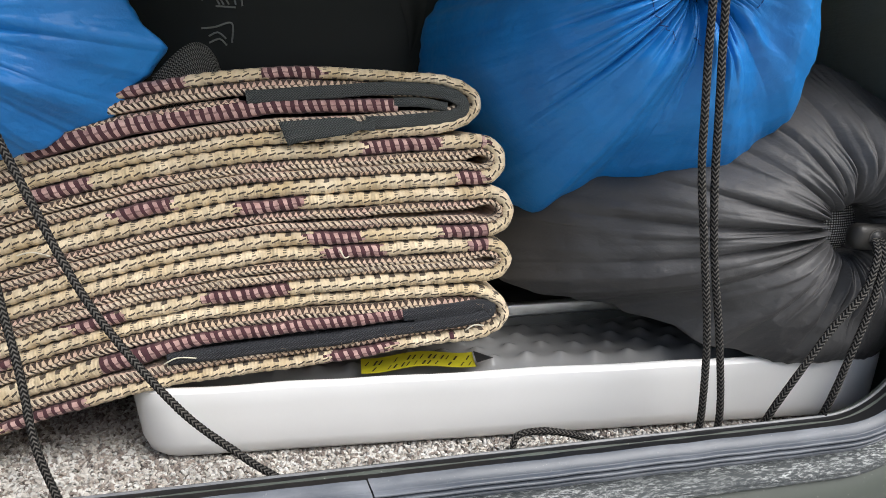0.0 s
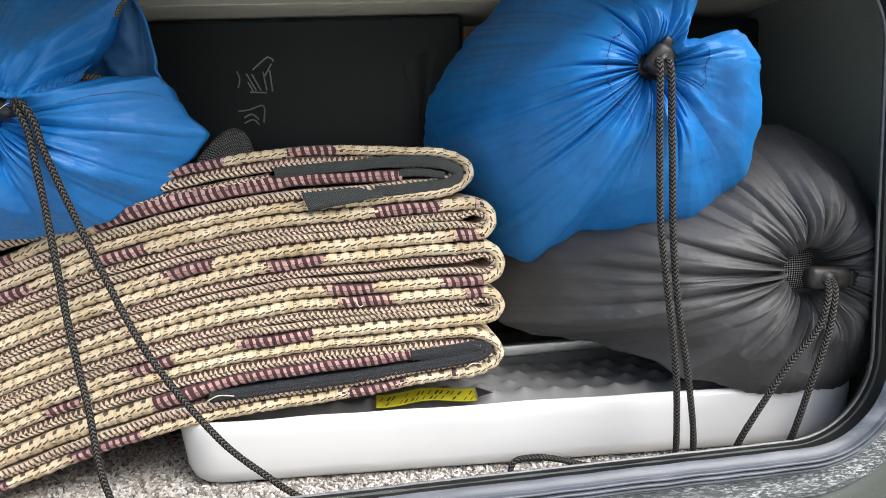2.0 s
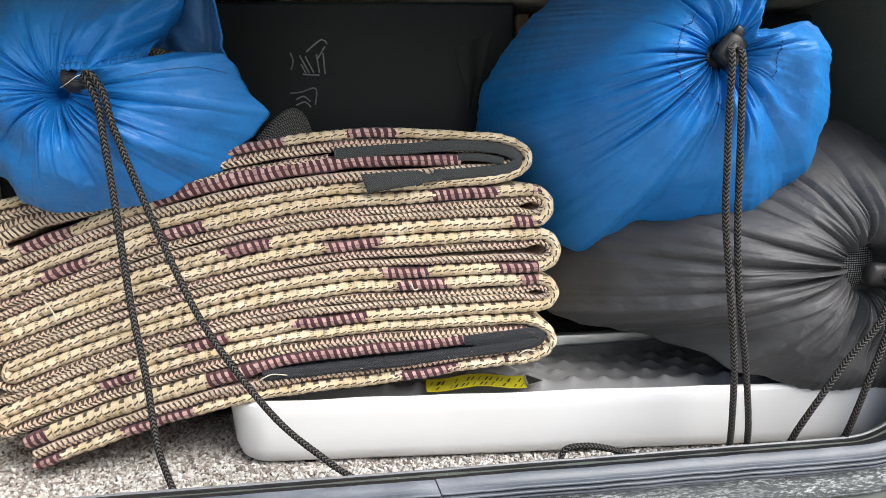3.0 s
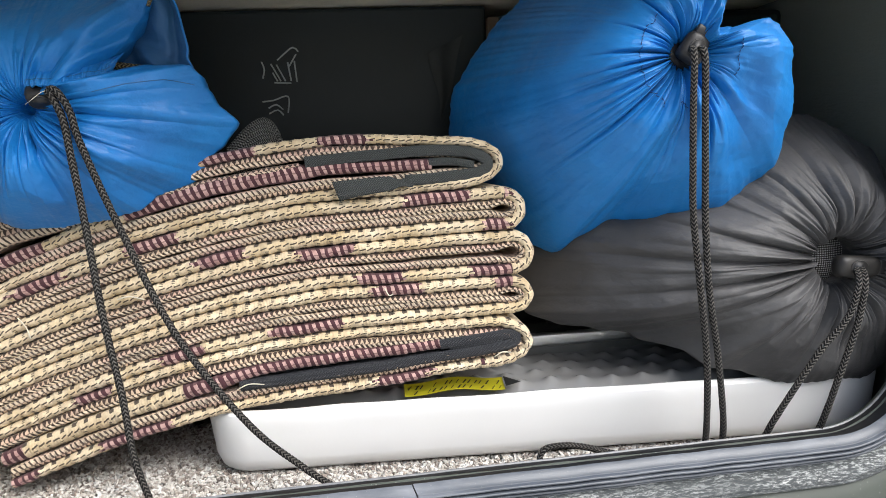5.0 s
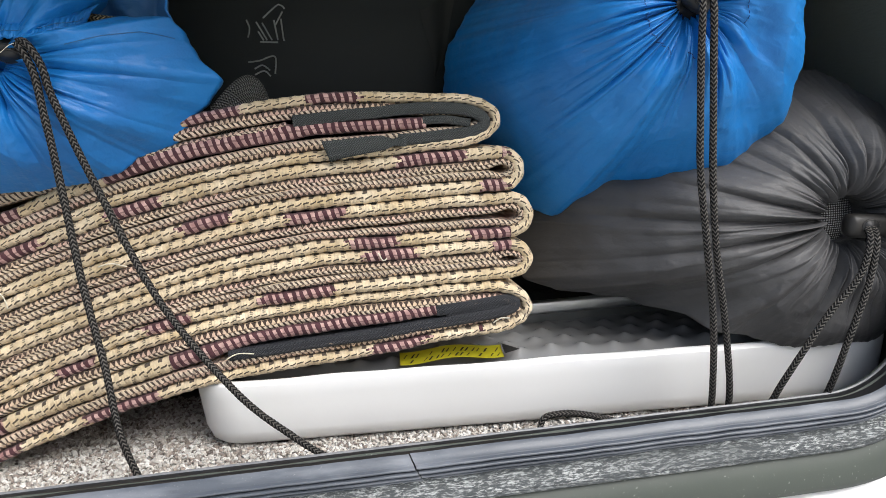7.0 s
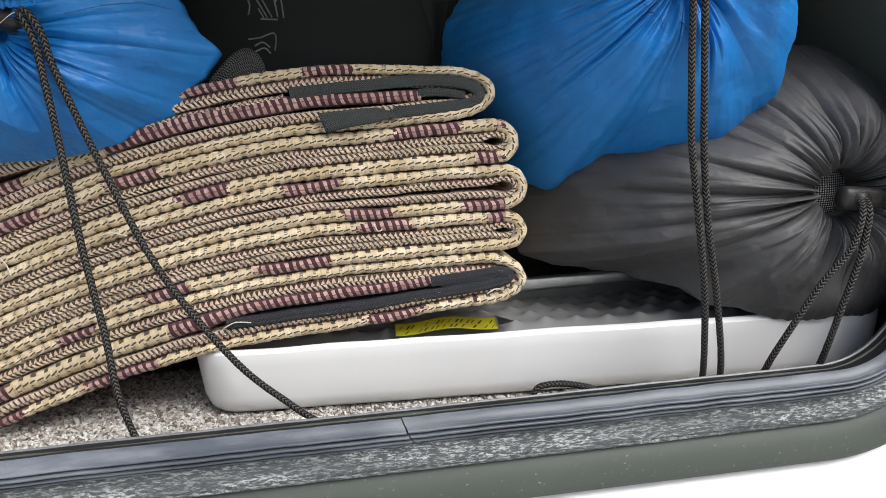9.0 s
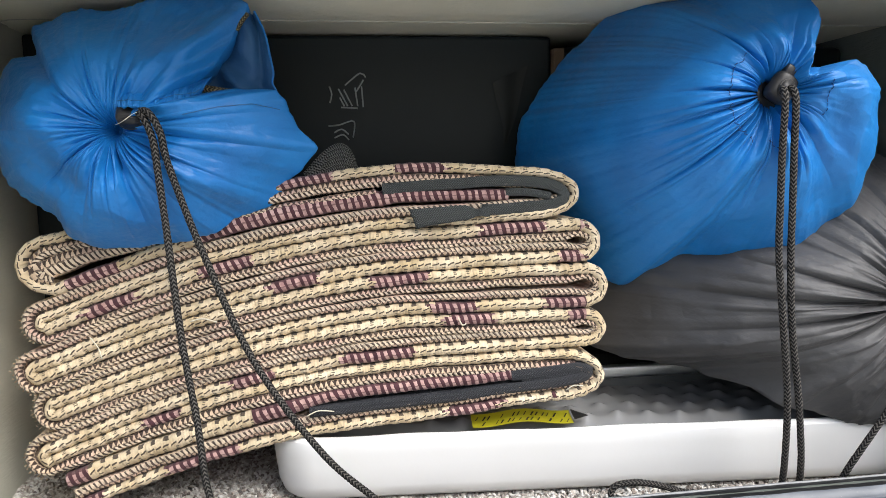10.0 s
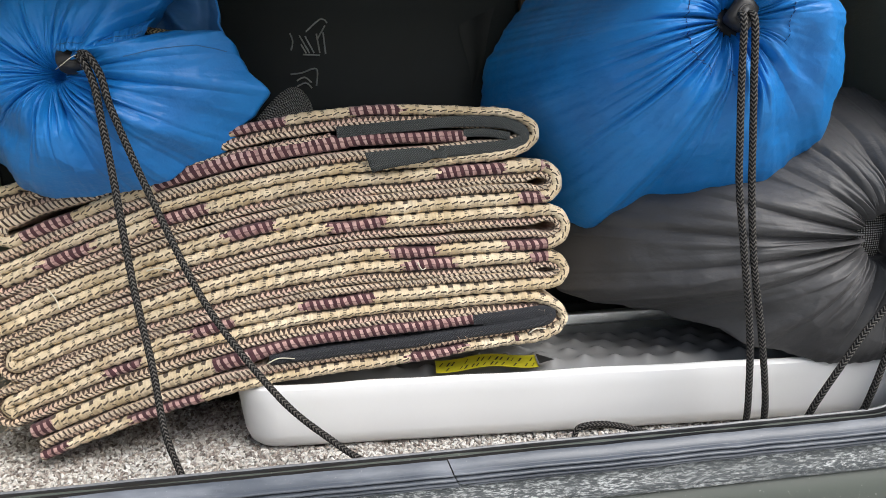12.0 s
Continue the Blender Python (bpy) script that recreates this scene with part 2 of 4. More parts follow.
BLACKBOX = plain("black_printed_card", (0.009, 0.013, 0.014), (0.015, 0.021, 0.022), 0.5, 8.0, 0.1, 200.0, specular_ior_level=0.3)
SMOKE = plain("dark_smoked_plastic", (0.10, 0.106, 0.104), (0.16, 0.168, 0.165), 0.22)
FILM = plain("dark_film", (0.011, 0.014, 0.014), (0.018, 0.022, 0.022), 0.6, specular_ior_level=0.35)
# bright metal that stands in for a reflection on the smoked case's edge
EDGE_GLINT = plain("pale_edge_glint", (0.62, 0.64, 0.64), (0.82, 0.84, 0.84), 0.30, 90.0, 0.3, 900.0, metallic=0.9)
# paler than the lip itself: its edge highlight is put into the colour
LIP_HIGHLIGHT = plain("pale_lip_highlight", (0.10, 0.105, 0.11), (0.28, 0.285, 0.29), 0.35, 200.0)
BUMPY = plain("grey_dimpled_foam", (0.19, 0.19, 0.187), (0.29, 0.29, 0.285), 0.24)
WHITE = plain("white_plastic", (0.80, 0.80, 0.78), (0.86, 0.86, 0.85), 0.32, 16.0, 0.06)
BODY = plain("white_vehicle_paint", (0.80, 0.80, 0.79), (0.84, 0.84, 0.83), 0.25, 5.0, 0.02)
LINER = liner("grey_green_lining", (0.50, 0.50, 0.42), (0.68, 0.68, 0.57))
# the same lining darkened: the right wall's shade is put into its colour
LINER_SHADED = liner("shaded_grey_green_lining", (0.20, 0.215, 0.185), (0.29, 0.31, 0.27))
HEADLINER = liner("beige_headlining", (0.66, 0.63, 0.50), (0.81, 0.78, 0.64))
SEAM = plain("pale_seam_cord", (0.40, 0.39, 0.33), (0.55, 0.53, 0.45), 0.8, 200.0)
BROWN = plain("brown_card", (0.10, 0.065, 0.04), (0.15, 0.10, 0.06), 0.8)
PRINT = plain("white_print", (0.22, 0.24, 0.24), (0.36, 0.38, 0.38), 0.6)
YELLOW = plain("yellow_label", (0.44, 0.40, 0.015), (0.56, 0.51, 0.025), 0.4)
# for print, and for the painted darkness in the sack mouth and lock holes
INK_AND_HOLES = plain("black_ink_and_hole_shade", (0.012, 0.012, 0.012), (0.02, 0.02, 0.02), 0.5)
THREAD = plain("navy_thread", (0.004, 0.025, 0.11), (0.008, 0.04, 0.16), 0.8)
TUFT = plain("tan_frayed_yarn", (0.34, 0.25, 0.16), (0.58, 0.47, 0.33), 0.9)
FLUFF = plain("pale_loose_thread", (0.6, 0.55, 0.42), (0.72, 0.68, 0.56), 0.9)
BACKING = plain("carpet_backing", (0.13, 0.115, 0.095), (0.22, 0.2, 0.17), 0.95, 200.0, 0.6, 500.0)
GROUND = plain("grey_bounce_ground", (0.44, 0.44, 0.42), (0.56, 0.555, 0.53), 0.9, 6.0, 0.3, 120.0)
PILE = island_speckle()


# ---- mesh helpers ----
def thing(name, label, category, at=(0, 0, 0), group="", kind=""):
    ob = new(name)
    ob.location = at
    ob.empty_display_size = 0.02
    return tagged(ob, label, category, group, kind)


def link(name, me, parent=None, label="", material=None, smooth=True):
    if material:
        me.materials.append(material)
    if smooth:
        me.polygons.foreach_set("use_smooth", [True] * len(me.polygons))
    ob = new(name, me)
    if parent:
        ob.parent = parent
        ob.matrix_parent_inverse = Matrix.Translation(parent.location).inverted()
    if label:
        ob["label"] = label
    return ob


def part(name, bm, material, parent=None, label="", smooth=True):
    me = bpy.data.meshes.new(name)
    bm.to_mesh(me)
    bm.free()
    return link(name, me, parent, label, material, smooth)


def grid(name, rows, material, parent=None, label="", uvs=None, closed=False, slots=(), slot_of=None, capped=False):
    """A mesh from rows of points; closed: each row is a ring."""
    m, k = len(rows), len(rows[0])
    verts = [tuple(p) for r in rows for p in r]
    faces, face_uv, mats = [], [], []
    last = k if closed else k - 1
    for i in range(m - 1):
        for j in range(last):
            jj = (j + 1) % k
            faces.append((i * k + j, i * k + jj, (i + 1) * k + jj, (i + 1) * k + j))
            if uvs:
                u0, u1 = uvs[0][i], uvs[0][i + 1]
                v0, v1 = uvs[1][j], uvs[1][j + 1]
                face_uv += [u0, v0, u0, v1, u1, v1, u1, v0]
            if slot_of:
                mats.append(slot_of(i, j))
    if capped:
        faces += [tuple(range(k))[::-1], tuple(range((m - 1) * k, m * k))]
        face_uv += [0.0, 0.0] * (2 * k) if uvs else []
        mats += [mats[0], mats[-1]] if slot_of else []
    me = bpy.data.meshes.new(name)
    me.from_pydata(verts, [], faces)
    if uvs:
        me.uv_layers.new(name="UVMap").data.foreach_set("uv", face_uv)
    me.materials.append(material)
    for s in slots:
        me.materials.append(s)
    if slot_of:
        me.polygons.foreach_set("material_index", mats)
    return link(name, me, parent, label)


def spline(points, step):
    """Points along a smooth curve through the given ones, about step apart."""
    pts = [Vector(p) for p in points]
    out = []
    for i in range(len(pts) - 1):
        p0, p1, p2, p3 = pts[max(i - 1, 0)], pts[i], pts[i + 1], pts[min(i + 2, len(pts) - 1)]
        cnt = max(2, int((p2 - p1).length / step))
        for j in range(cnt):
            t = j / cnt
            out.append(0.5 * (2 * p1 + (p2 - p0) * t + (2 * p0 - 5 * p1 + 4 * p2 - p3) * t * t + (3 * p1 - p0 - 3 * p2 + p3) * t ** 3))
    return out + [pts[-1]]


def tube(name, points, radius, material, parent=None, label="", step=0.002, sides=10, braid=0.0):
    """braid: plaited strands per metre, as raised chevrons round the cord."""
    pts = spline(points, step)
    rows, us, s = [], [], 0.0
    ref = Vector((0.31, -0.9, 0.27))
    for i, p in enumerate(pts):
        d = (pts[min(i + 1, len(pts) - 1)] - pts[max(i - 1, 0)]).normalized()
        a = d.cross(ref).normalized()
        b = a.cross(d)
        s += (p - pts[i - 1]).length if i else 0
        us.append(s)
        r = radius * (0.97 + 0.06 * noise.noise(p * 160))
        row = []
        for k in range(sides):
            q = 2 * math.pi * k / sides
            rr = r
            if braid:
                zig = abs(2 * ((4 * k / sides) % 1) - 1)
                rr = r * (0.90 + 0.22 * abs(2 * ((s * braid + 0.8 * zig) % 1) - 1) ** 0.6 * (0.55 + 0.45 * zig))
            row.append(p + rr * (math.cos(q) * a + math.sin(q) * b))
        rows.append(row)
    return grid(name, rows, material, parent, label, (us, [k / sides for k in range(sides + 1)]), closed=True, capped=True)


def block(x0, x1, y0, y1, z0, z1, bevel=0.0, seg=2):
    bm = bmesh.new()
    bmesh.ops.create_cube(bm, size=1)
    bmesh.ops.transform(bm, matrix=Matrix.Translation(((x0 + x1) / 2, (y0 + y1) / 2, (z0 + z1) / 2)) @ Matrix.Diagonal((x1 - x0, y1 - y0, z1 - z0, 1)), verts=bm.verts)
    if bevel:
        bmesh.ops.bevel(bm, geom=bm.edges[:], offset=bevel, segments=seg, affect="EDGES", profile=0.5)
    return bm


def periodic(table):
    """A smooth function of an angle in degrees through (angle, value) pairs."""
    table = sorted(table)
    xs = [a for a, _ in table]
    ys = [v for _, v in table]
    xs = [xs[-2] - 360, xs[-1] - 360] + xs + [xs[0] + 360, xs[1] + 360]
    ys = [ys[-2], ys[-1]] + ys + [ys[0], ys[1]]

    def f(a):
        a = (a + 180) % 360 - 180
        k = max(i for i in range(len(xs) - 1) if xs[i] <= a)
        t = (a - xs[k]) / (xs[k + 1] - xs[k])
        t = t * t * (3 - 2 * t) * 0.6 + t * 0.4
        return ys[k] + (ys[k + 1] - ys[k]) * t

    return f


def smooth(a, b, x):
    t = min(1.0, max(0.0, (x - a) / (b - a)))
    return t * t * (3 - 2 * t)


# ---- the locker: floor, walls, ceiling, opening ----
X0, X1, Y0, Y1, ZC = -0.293, 0.388, -0.027, 0.36, 0.3285
tagged(part("floor", block(X0, X1, Y0, Y1, -0.02, -0.004), BACKING, smooth=False), "carpeted locker floor with speckled beige pile", "floor", kind="structure")
tagged(part("wall_left", block(X0 - 0.015, X0, Y0, Y1, -0.02, ZC + 0.015), LINER, smooth=False), "grey-green plastic side wall of the locker", "wall", kind="structure")
tagged(part("wall_right", block(X1, X1 + 0.015, Y0, Y1, -0.02, ZC + 0.015), LINER_SHADED, smooth=False), "grey-green plastic side wall of the locker, coloured for shade", "wall", kind="structure")
tagged(part("wall_back", block(X0 - 0.015, X1 + 0.015, Y1, Y1 + 0.015, -0.02, ZC + 0.015), LINER, smooth=False), "grey-green plastic back wall of the locker", "wall", kind="structure")
tagged(part("ceiling", block(X0, X1, Y0, Y1, ZC, ZC + 0.015), HEADLINER, smooth=False), "beige lined ceiling of the locker", "ceiling", kind="structure")

tagged(tube("trim", [(X0 + 0.001, 0.150, ZC - 0.0002), (X0 + 0.012, 0.1275, ZC - 0.0002), (-0.20, 0.1235, ZC - 0.0002), (-0.05, 0.1232, ZC - 0.0002), (0.12, 0.1255, ZC - 0.0002), (X1 - 0.002, 0.127, ZC - 0.0002)], 0.0006, SEAM, step=0.006, sides=6), "pale sewn seam across the ceiling lining", "trim", kind="structure")

OPEN = (-0.275, 0.341, 0.0225, 0.322, 0.056)  # the opening: left, right, bottom, top, corner radius


def ring_path(step=0.004, start=0.0225):
    """Points, outward normals and tangents once round the opening, from start on its lower edge."""
    l, r, b, t, rad = OPEN
    out = []

    def straight(p, q, n):
        cnt = max(1, int((Vector(q) - Vector(p)).length / step))
        for i in range(cnt):
            out.append((Vector(p).lerp(Vector(q), i / cnt), Vector(n)))

    def corner(c, a0):
        for i in range(22):
            a = a0 + i / 22 * math.pi / 2
            n = Vector((math.cos(a), math.sin(a)))
            out.append((Vector(c) + rad * n, n))

    straight((start, b), (r - rad, b), (0, -1))
    corner((r - rad, b + rad), -math.pi / 2)
    straight((r, b + rad), (r, t - rad), (1, 0))
    corner((r - rad, t - rad), 0)
    straight((r - rad, t), (l + rad, t), (0, 1))
    corner((l + rad, t - rad), math.pi / 2)
    straight((l, t - rad), (l, b + rad), (-1, 0))
    corner((l + rad, b + rad), math.pi)
    straight((l + rad, b), (start, b), (0, -1))
    out.append((Vector((start, b)), Vector((0, -1))))
    return out


def sweep_ring(name, profile, material, parent, label="", wavy=0.0, joint=0.0):
    """profile: (outward, y) pairs; swept round the opening."""
    path = ring_path()
    rows = []
    m = len(path)
    for i, (p, n) in enumerate(path):
        tang = Vector((-n.y, n.x))
        w = wavy * noise.noise(Vector((p.x * 16, p.y * 16, 3.1)))
        w += wavy * 0.6 * noise.noise(Vector((p.x * 50, p.y * 50, 7.1)))
        row = []
        for o, y in profile:
            q = p + n * (o + w)
            if joint:
                # the two cut ends lean over and stand a hair apart
                k = max(0.0, 1 - i / 10) if i < m / 2 else max(0.0, 1 - (m - 1 - i) / 10)
                side = 1 if i < m / 2 else -1
                q = q + tang * (k * (0.42 * o + side * joint))
                y2 = y + k * k * 0.0008 * (1 if side > 0 else -0.2)
            else:
                y2 = y
            row.append((q.x, y2 + 0.5 * w, q.y))
        rows.append(row)
    return grid(name, rows, material, parent, label)


frame_ob = thing("door_frame", "grey-green plastic hatch frame with ribbed rubber seal", "hatch frame", (0.02, -0.04, -0.03), kind="structure")
# face of the frame, turned inwards at the opening and rounded outside
sweep_ring("face", [(0.001, -0.022), (0.001, -0.030), (0.014, -0.0375), (0.028, -0.038), (0.0285, -0.0405), (0.052, -0.0415), (0.0562, -0.0405), (0.058, -0.037), (0.058, -0.028)], FRAME, frame_ob, "grey-green plastic with pale specks and scratches")
sweep_ring("flange", [(0.0095, -0.038), (0.0105, -0.0415), (0.0250, -0.0425), (0.0261, -0.0437), (0.0271, -0.0425), (0.0277, -0.0437), (0.0293, -0.0432), (0.0300, -0.040)], SCUFF, frame_ob, "black rubber flange scuffed white")
seal_profile = []
for i in range(96):
    q = i / 95
    o = -0.0026 + 0.0184 * q
    bulge = 0.0135 * math.sin(math.pi * min(1, 0.10 + 0.90 * q)) ** 0.5 * (1 - 0.22 * q)
    rib = 0.0
    if q > 0.24:
        rib = 0.0052 * (abs(math.sin((q - 0.24) * 5.3 * math.pi)) ** 0.45 - 0.6) * smooth(0.24, 0.30, q)
    seal_profile.append((o, -0.0343 - bulge - rib))
sweep_ring("seal", seal_profile, RUBBER, frame_ob, "grey-black ribbed rubber seal with a cut joint", 0.0009, 0.00035)
lip = [(0.004, -0.022), (0.0005, -0.0250), (0.0002, -0.0265), (0.0014, -0.030), (0.0014, -0.0365), (0.004, -0.040)]
sweep_ring("inner_lip", lip, BLACK, frame_ob, "black inner edge trim", 0.0005)
# a thin bead that carries the painted highlight along the black lip
sweep_ring("edge_highlight", [(0.0004, -0.0246), (-0.0005, -0.0249), (-0.0008, -0.0255), (-0.0005, -0.0261), (0.0004, -0.0264)], LIP_HIGHLIGHT, frame_ob, "thin pale bead coloured as the highlight on the lip", 0.0005)

# outer skin of the vehicle round the frame, and an unseen ground that bounces light
rows = []
for p, n in ring_path():
    rows.append([(p.x + n.x * o, y, p.y + n.y * o) for o, y in ((0.044, -0.02), (0.044, -0.0355), (0.30, -0.0355))])
skin = tagged(grid("body_panel", rows, BODY), "white painted outer panel of the vehicle", "body panel", kind="structure")
bm = block(-1.6, -0.45, -0.0315, -0.02, -0.5, 1.4)
for box in ((0.52, 1.6, -0.5, 1.4), (-0.45, 0.52, 0.50, 1.4), (-0.45, 0.52, -0.5, -0.16)):
    extra = block(box[0], box[1], -0.0315, -0.02, box[2], box[3])
    me = bpy.data.meshes.new("tmp")
    extra.to_mesh(me)
    extra.free()
    bm.from_mesh(me)
    bpy.data.meshes.remove(me)
tagged(part("body_side", bm, BODY, smooth=False), "white painted side of the vehicle", "body panel", kind="structure")
# ground plane out of view, added to bounce daylight up into the locker
bm = bmesh.new()
bmesh.ops.create_grid(bm, x_segments=8, y_segments=8, size=60, matrix=Matrix.Translation((0, -20, -0.75)))
tagged(part("ground", bm, GROUND), "unseen grey ground beside the vehicle, added to bounce light", "ground", kind="structure")


# ---- carpet pile ----
def carpet_pile():
    verts, faces = [], []
    rng = random.Random(4)
    for i in range(46000):
        x, y = rng.uniform(X0 + 0.002, 0.372), rng.uniform(Y0 + 0.002, 0.150)
        if y > 0.050 and x > -0.060:
            continue
        r = rng.uniform(0.0006, 0.0014)
        h = rng.uniform(0.0018, 0.0046) + 0.0012 * noise.noise(Vector((x * 70, y * 70, 0)))
        lx, ly = rng.uniform(-1, 1) * 0.0040, rng.uniform(-1, 1) * 0.0036
        a0, k = rng.uniform(0, 6.28), len(verts)
        for f, z, w in ((0.0, -0.001, 0.9), (0.45, 0.7 * h, 1.15), (0.85, h, 0.85), (1.1, 0.86 * h, 0.4)):
            for s in range(5):
                a = a0 + s * 1.2566
                verts.append((x + lx * f + r * w * math.cos(a), y + ly * f + r * w * math.sin(a), -0.004 + z + 0.3 * r * w * math.sin(a)))
        for j in range(3):
            for s in range(5):
                q = (s + 1) % 5
                faces.append((k + j * 5 + s, k + j * 5 + q, k + j * 5 + 5 + q, k + j * 5 + 5 + s))
        faces.append(tuple(k + 15 + s for s in range(5)))
    me = bpy.data.meshes.new("carpet_pile")
    me.from_pydata(verts, [], faces)
    return tagged(link("carpet_pile", me, material=PILE), "speckled beige, grey and brown carpet pile", "carpet", kind="stuff")


carpet_pile()


# ---- boxes at the back ----
def black_box():
    ob = thing("storage_box", "large black printed box standing at the back", "box", (-0.08, 0.2, 0))
    part("body", block(X0 + 0.002, 0.118, 0.166, 0.30, 0.0, 0.3265, 0.003), BLACKBOX, ob, smooth=False)
    # unreadable white pictograms as plain strokes
    y = 0.1645
    strokes = [[(-0.066, 0.297), (-0.064, 0.290), (-0.066, 0.282)], [(-0.052, 0.298), (-0.038, 0.309), (-0.033, 0.305)], [(-0.035, 0.303), (-0.042, 0.292)],
               [(-0.043, 0.296), (-0.041, 0.279)], [(-0.037, 0.297), (-0.036, 0.278)], [(-0.058, 0.295), (-0.05, 0.279)], [(-0.053, 0.294), (-0.046, 0.279)], [(-0.057, 0.287), (-0.053, 0.279)], [(-0.056, 0.278), (-0.041, 0.277)],
               [(-0.068, 0.261), (-0.058, 0.262), (-0.045, 0.265), (-0.046, 0.250)], [(-0.063, 0.255), (-0.056, 0.258), (-0.05, 0.253)], [(-0.063, 0.250), (-0.055, 0.253), (-0.05, 0.248)]]
    for s in strokes:
        pts = spline([(-0.052 + (x + 0.052) * 0.88, y, 0.2705 + (z - 0.2785) * 0.86) for x, z in s], 0.002)
        w = 0.00062
        rows = []
        for i, p in enumerate(pts):
            d = (pts[min(i + 1, len(pts) - 1)] - pts[max(i - 1, 0)]).normalized()
            nrm = Vector((-d.z, 0, d.x))
            rows.append([p - nrm * w, p - nrm * w * 0.5 + Vector((0, -0.0004, 0)), p + nrm * w * 0.5 + Vector((0, -0.0004, 0)), p + nrm * w])
        grid("print_mark", rows, PRINT, ob, "worn white printed stroke")
    # loose clear film at the corner
    rows = []
    for i in range(14):
        f = i / 13
        rows.append([(0.076 - 0.006 * f + 0.030 * f * k / 6 + 0.002 * math.sin(5 * f), 0.1638 - 0.0015 * math.sin(k) * f, 0.235 + f * (0.054 + 0.014 * k / 6)) for k in range(7)])
    grid("film_flap", rows, FILM, ob, "creased dark film flap")
    return ob


black_box()
ob = thing("storage_case", "dark case standing beside the black box", "case", (0.25, 0.22, 0))
part("body", block(0.128, X1 - 0.002, 0.172, 0.30, 0.0, 0.270, 0.006), BLACKBOX, ob, smooth=False)
part("lid", block(0.128, X1 - 0.002, 0.1705, 0.30, 0.2705, 0.320, 0.006), BLACKBOX, ob, smooth=False)
ob = thing("card_sheet", "brown card edge between the dark boxes", "card", (0.124, 0.22, 0))
part("sheet", block(0.1185, 0.1275, 0.160, 0.30, 0.0, 0.316, 0.001), BROWN, ob, smooth=False)


# ---- white tray with what lies in it ----
TRAY = pose(-0.112, 0.0405, 0.0, 0, 0, -4.7)


def tray():
    ob = thing("plastic_tray", "white shallow plastic tray with rounded corners on carpet", "tray", (-0.10, 0.06, 0))
    w, d = 0.477, 0.115
    # rounded outline, a rim outside, a floor inside
    outline = []
    rad = 0.032
    for cx, cy, a0 in ((rad, rad, 180), (w - rad, rad, 270), (w - rad, d - rad, 0), (rad, d - rad, 90)):
        for i in range(13):
            a = radians(a0 + i * 90 / 12)
            outline.append((Vector((cx, cy)), Vector((math.cos(a), math.sin(a)))))
    # (inset, z): bottom, draft, ledge line, rim, inner wall, floor
    prof = [(0.030, 0.0005), (0.014, 0.0005), (0.0095, 0.0012), (0.0062, 0.0034), (0.0032, 0.0095), (0.0015, 0.0215), (0.0012, 0.0245), (0.0007, 0.0275), (0.0003, 0.0315),
            (0.0006, 0.0345), (0.002, 0.0362), (0.004, 0.0368), (0.0062, 0.0362), (0.0075, 0.034), (0.009, 0.02), (0.014, 0.006), (0.030, 0.004)]
    long = []
    for i, (c, n) in enumerate(outline):
        long.append((c, n))
        nxt, nn = outline[(i + 1) % len(outline)]
        if (nxt - c).length > 0.05:
            p, q = c + n * rad, nxt + nn * rad
            for k in range(1, 40):
                long.append((p.lerp(q, k / 40) - n * rad, n))
    rows = []
    for ins, z in prof:
        row = []
        for c, n in long:
            p = c + n * (rad - ins)
            wob = 0.0009 * noise.noise(Vector((p.x * 22, p.y * 22, z * 9))) * (z / 0.036)
            row.append(TRAY @ Vector((p.x, p.y + wob, 1.27 * z + wob * 0.7)))
        rows.append(row)
    grid("side_wall", rows[:10], WHITE, ob, "white plastic wall with a moulded line", closed=True)
    grid("rim", rows[9:14], WHITE, ob, "rounded white rim", closed=True)
    grid("base", rows[13:] + rows[:1], WHITE, ob, "white plastic base", closed=True)
    return ob


tray()


def dimpled_sheet():
    ob = thing("dimpled_mat", "dark grey dimpled plastic sheet lying in the tray", "mat", (0.1, 0.08, 0.03))
    rows = []
    for j in range(70):
        y = 0.0085 + 0.095 * j / 69
        row = []
        for i in range(330):
            x = 0.012 + 0.436 * i / 329
            px, py = x / 0.0220 + 0.10 * math.sin(90 * y), y / 0.0185 + 0.08 * math.sin(70 * x)
            ii = math.floor(py)
            dx = (px + 0.5 * (ii % 2)) % 1 - 0.5
            dy = py % 1 - 0.5
            h = (0.0032 + 0.0010 * noise.noise(Vector((math.floor(px + 0.5 * (ii % 2)) * 3.3, ii * 5.1, 1)))) * math.exp(-((dx * 4.8) ** 2 + (dy * 3.9) ** 2))
            sag = 0.0012 * noise.noise(Vector((x * 18, y * 18, 2)))
            row.append(TRAY @ Vector((x, y, 0.0440 + h + sag - 0.008 * smooth(0.02, 0.0, y - 0.0085))))
        rows.append(row)
    grid("sheet", rows, BUMPY, ob)
    return ob


dimpled_sheet()


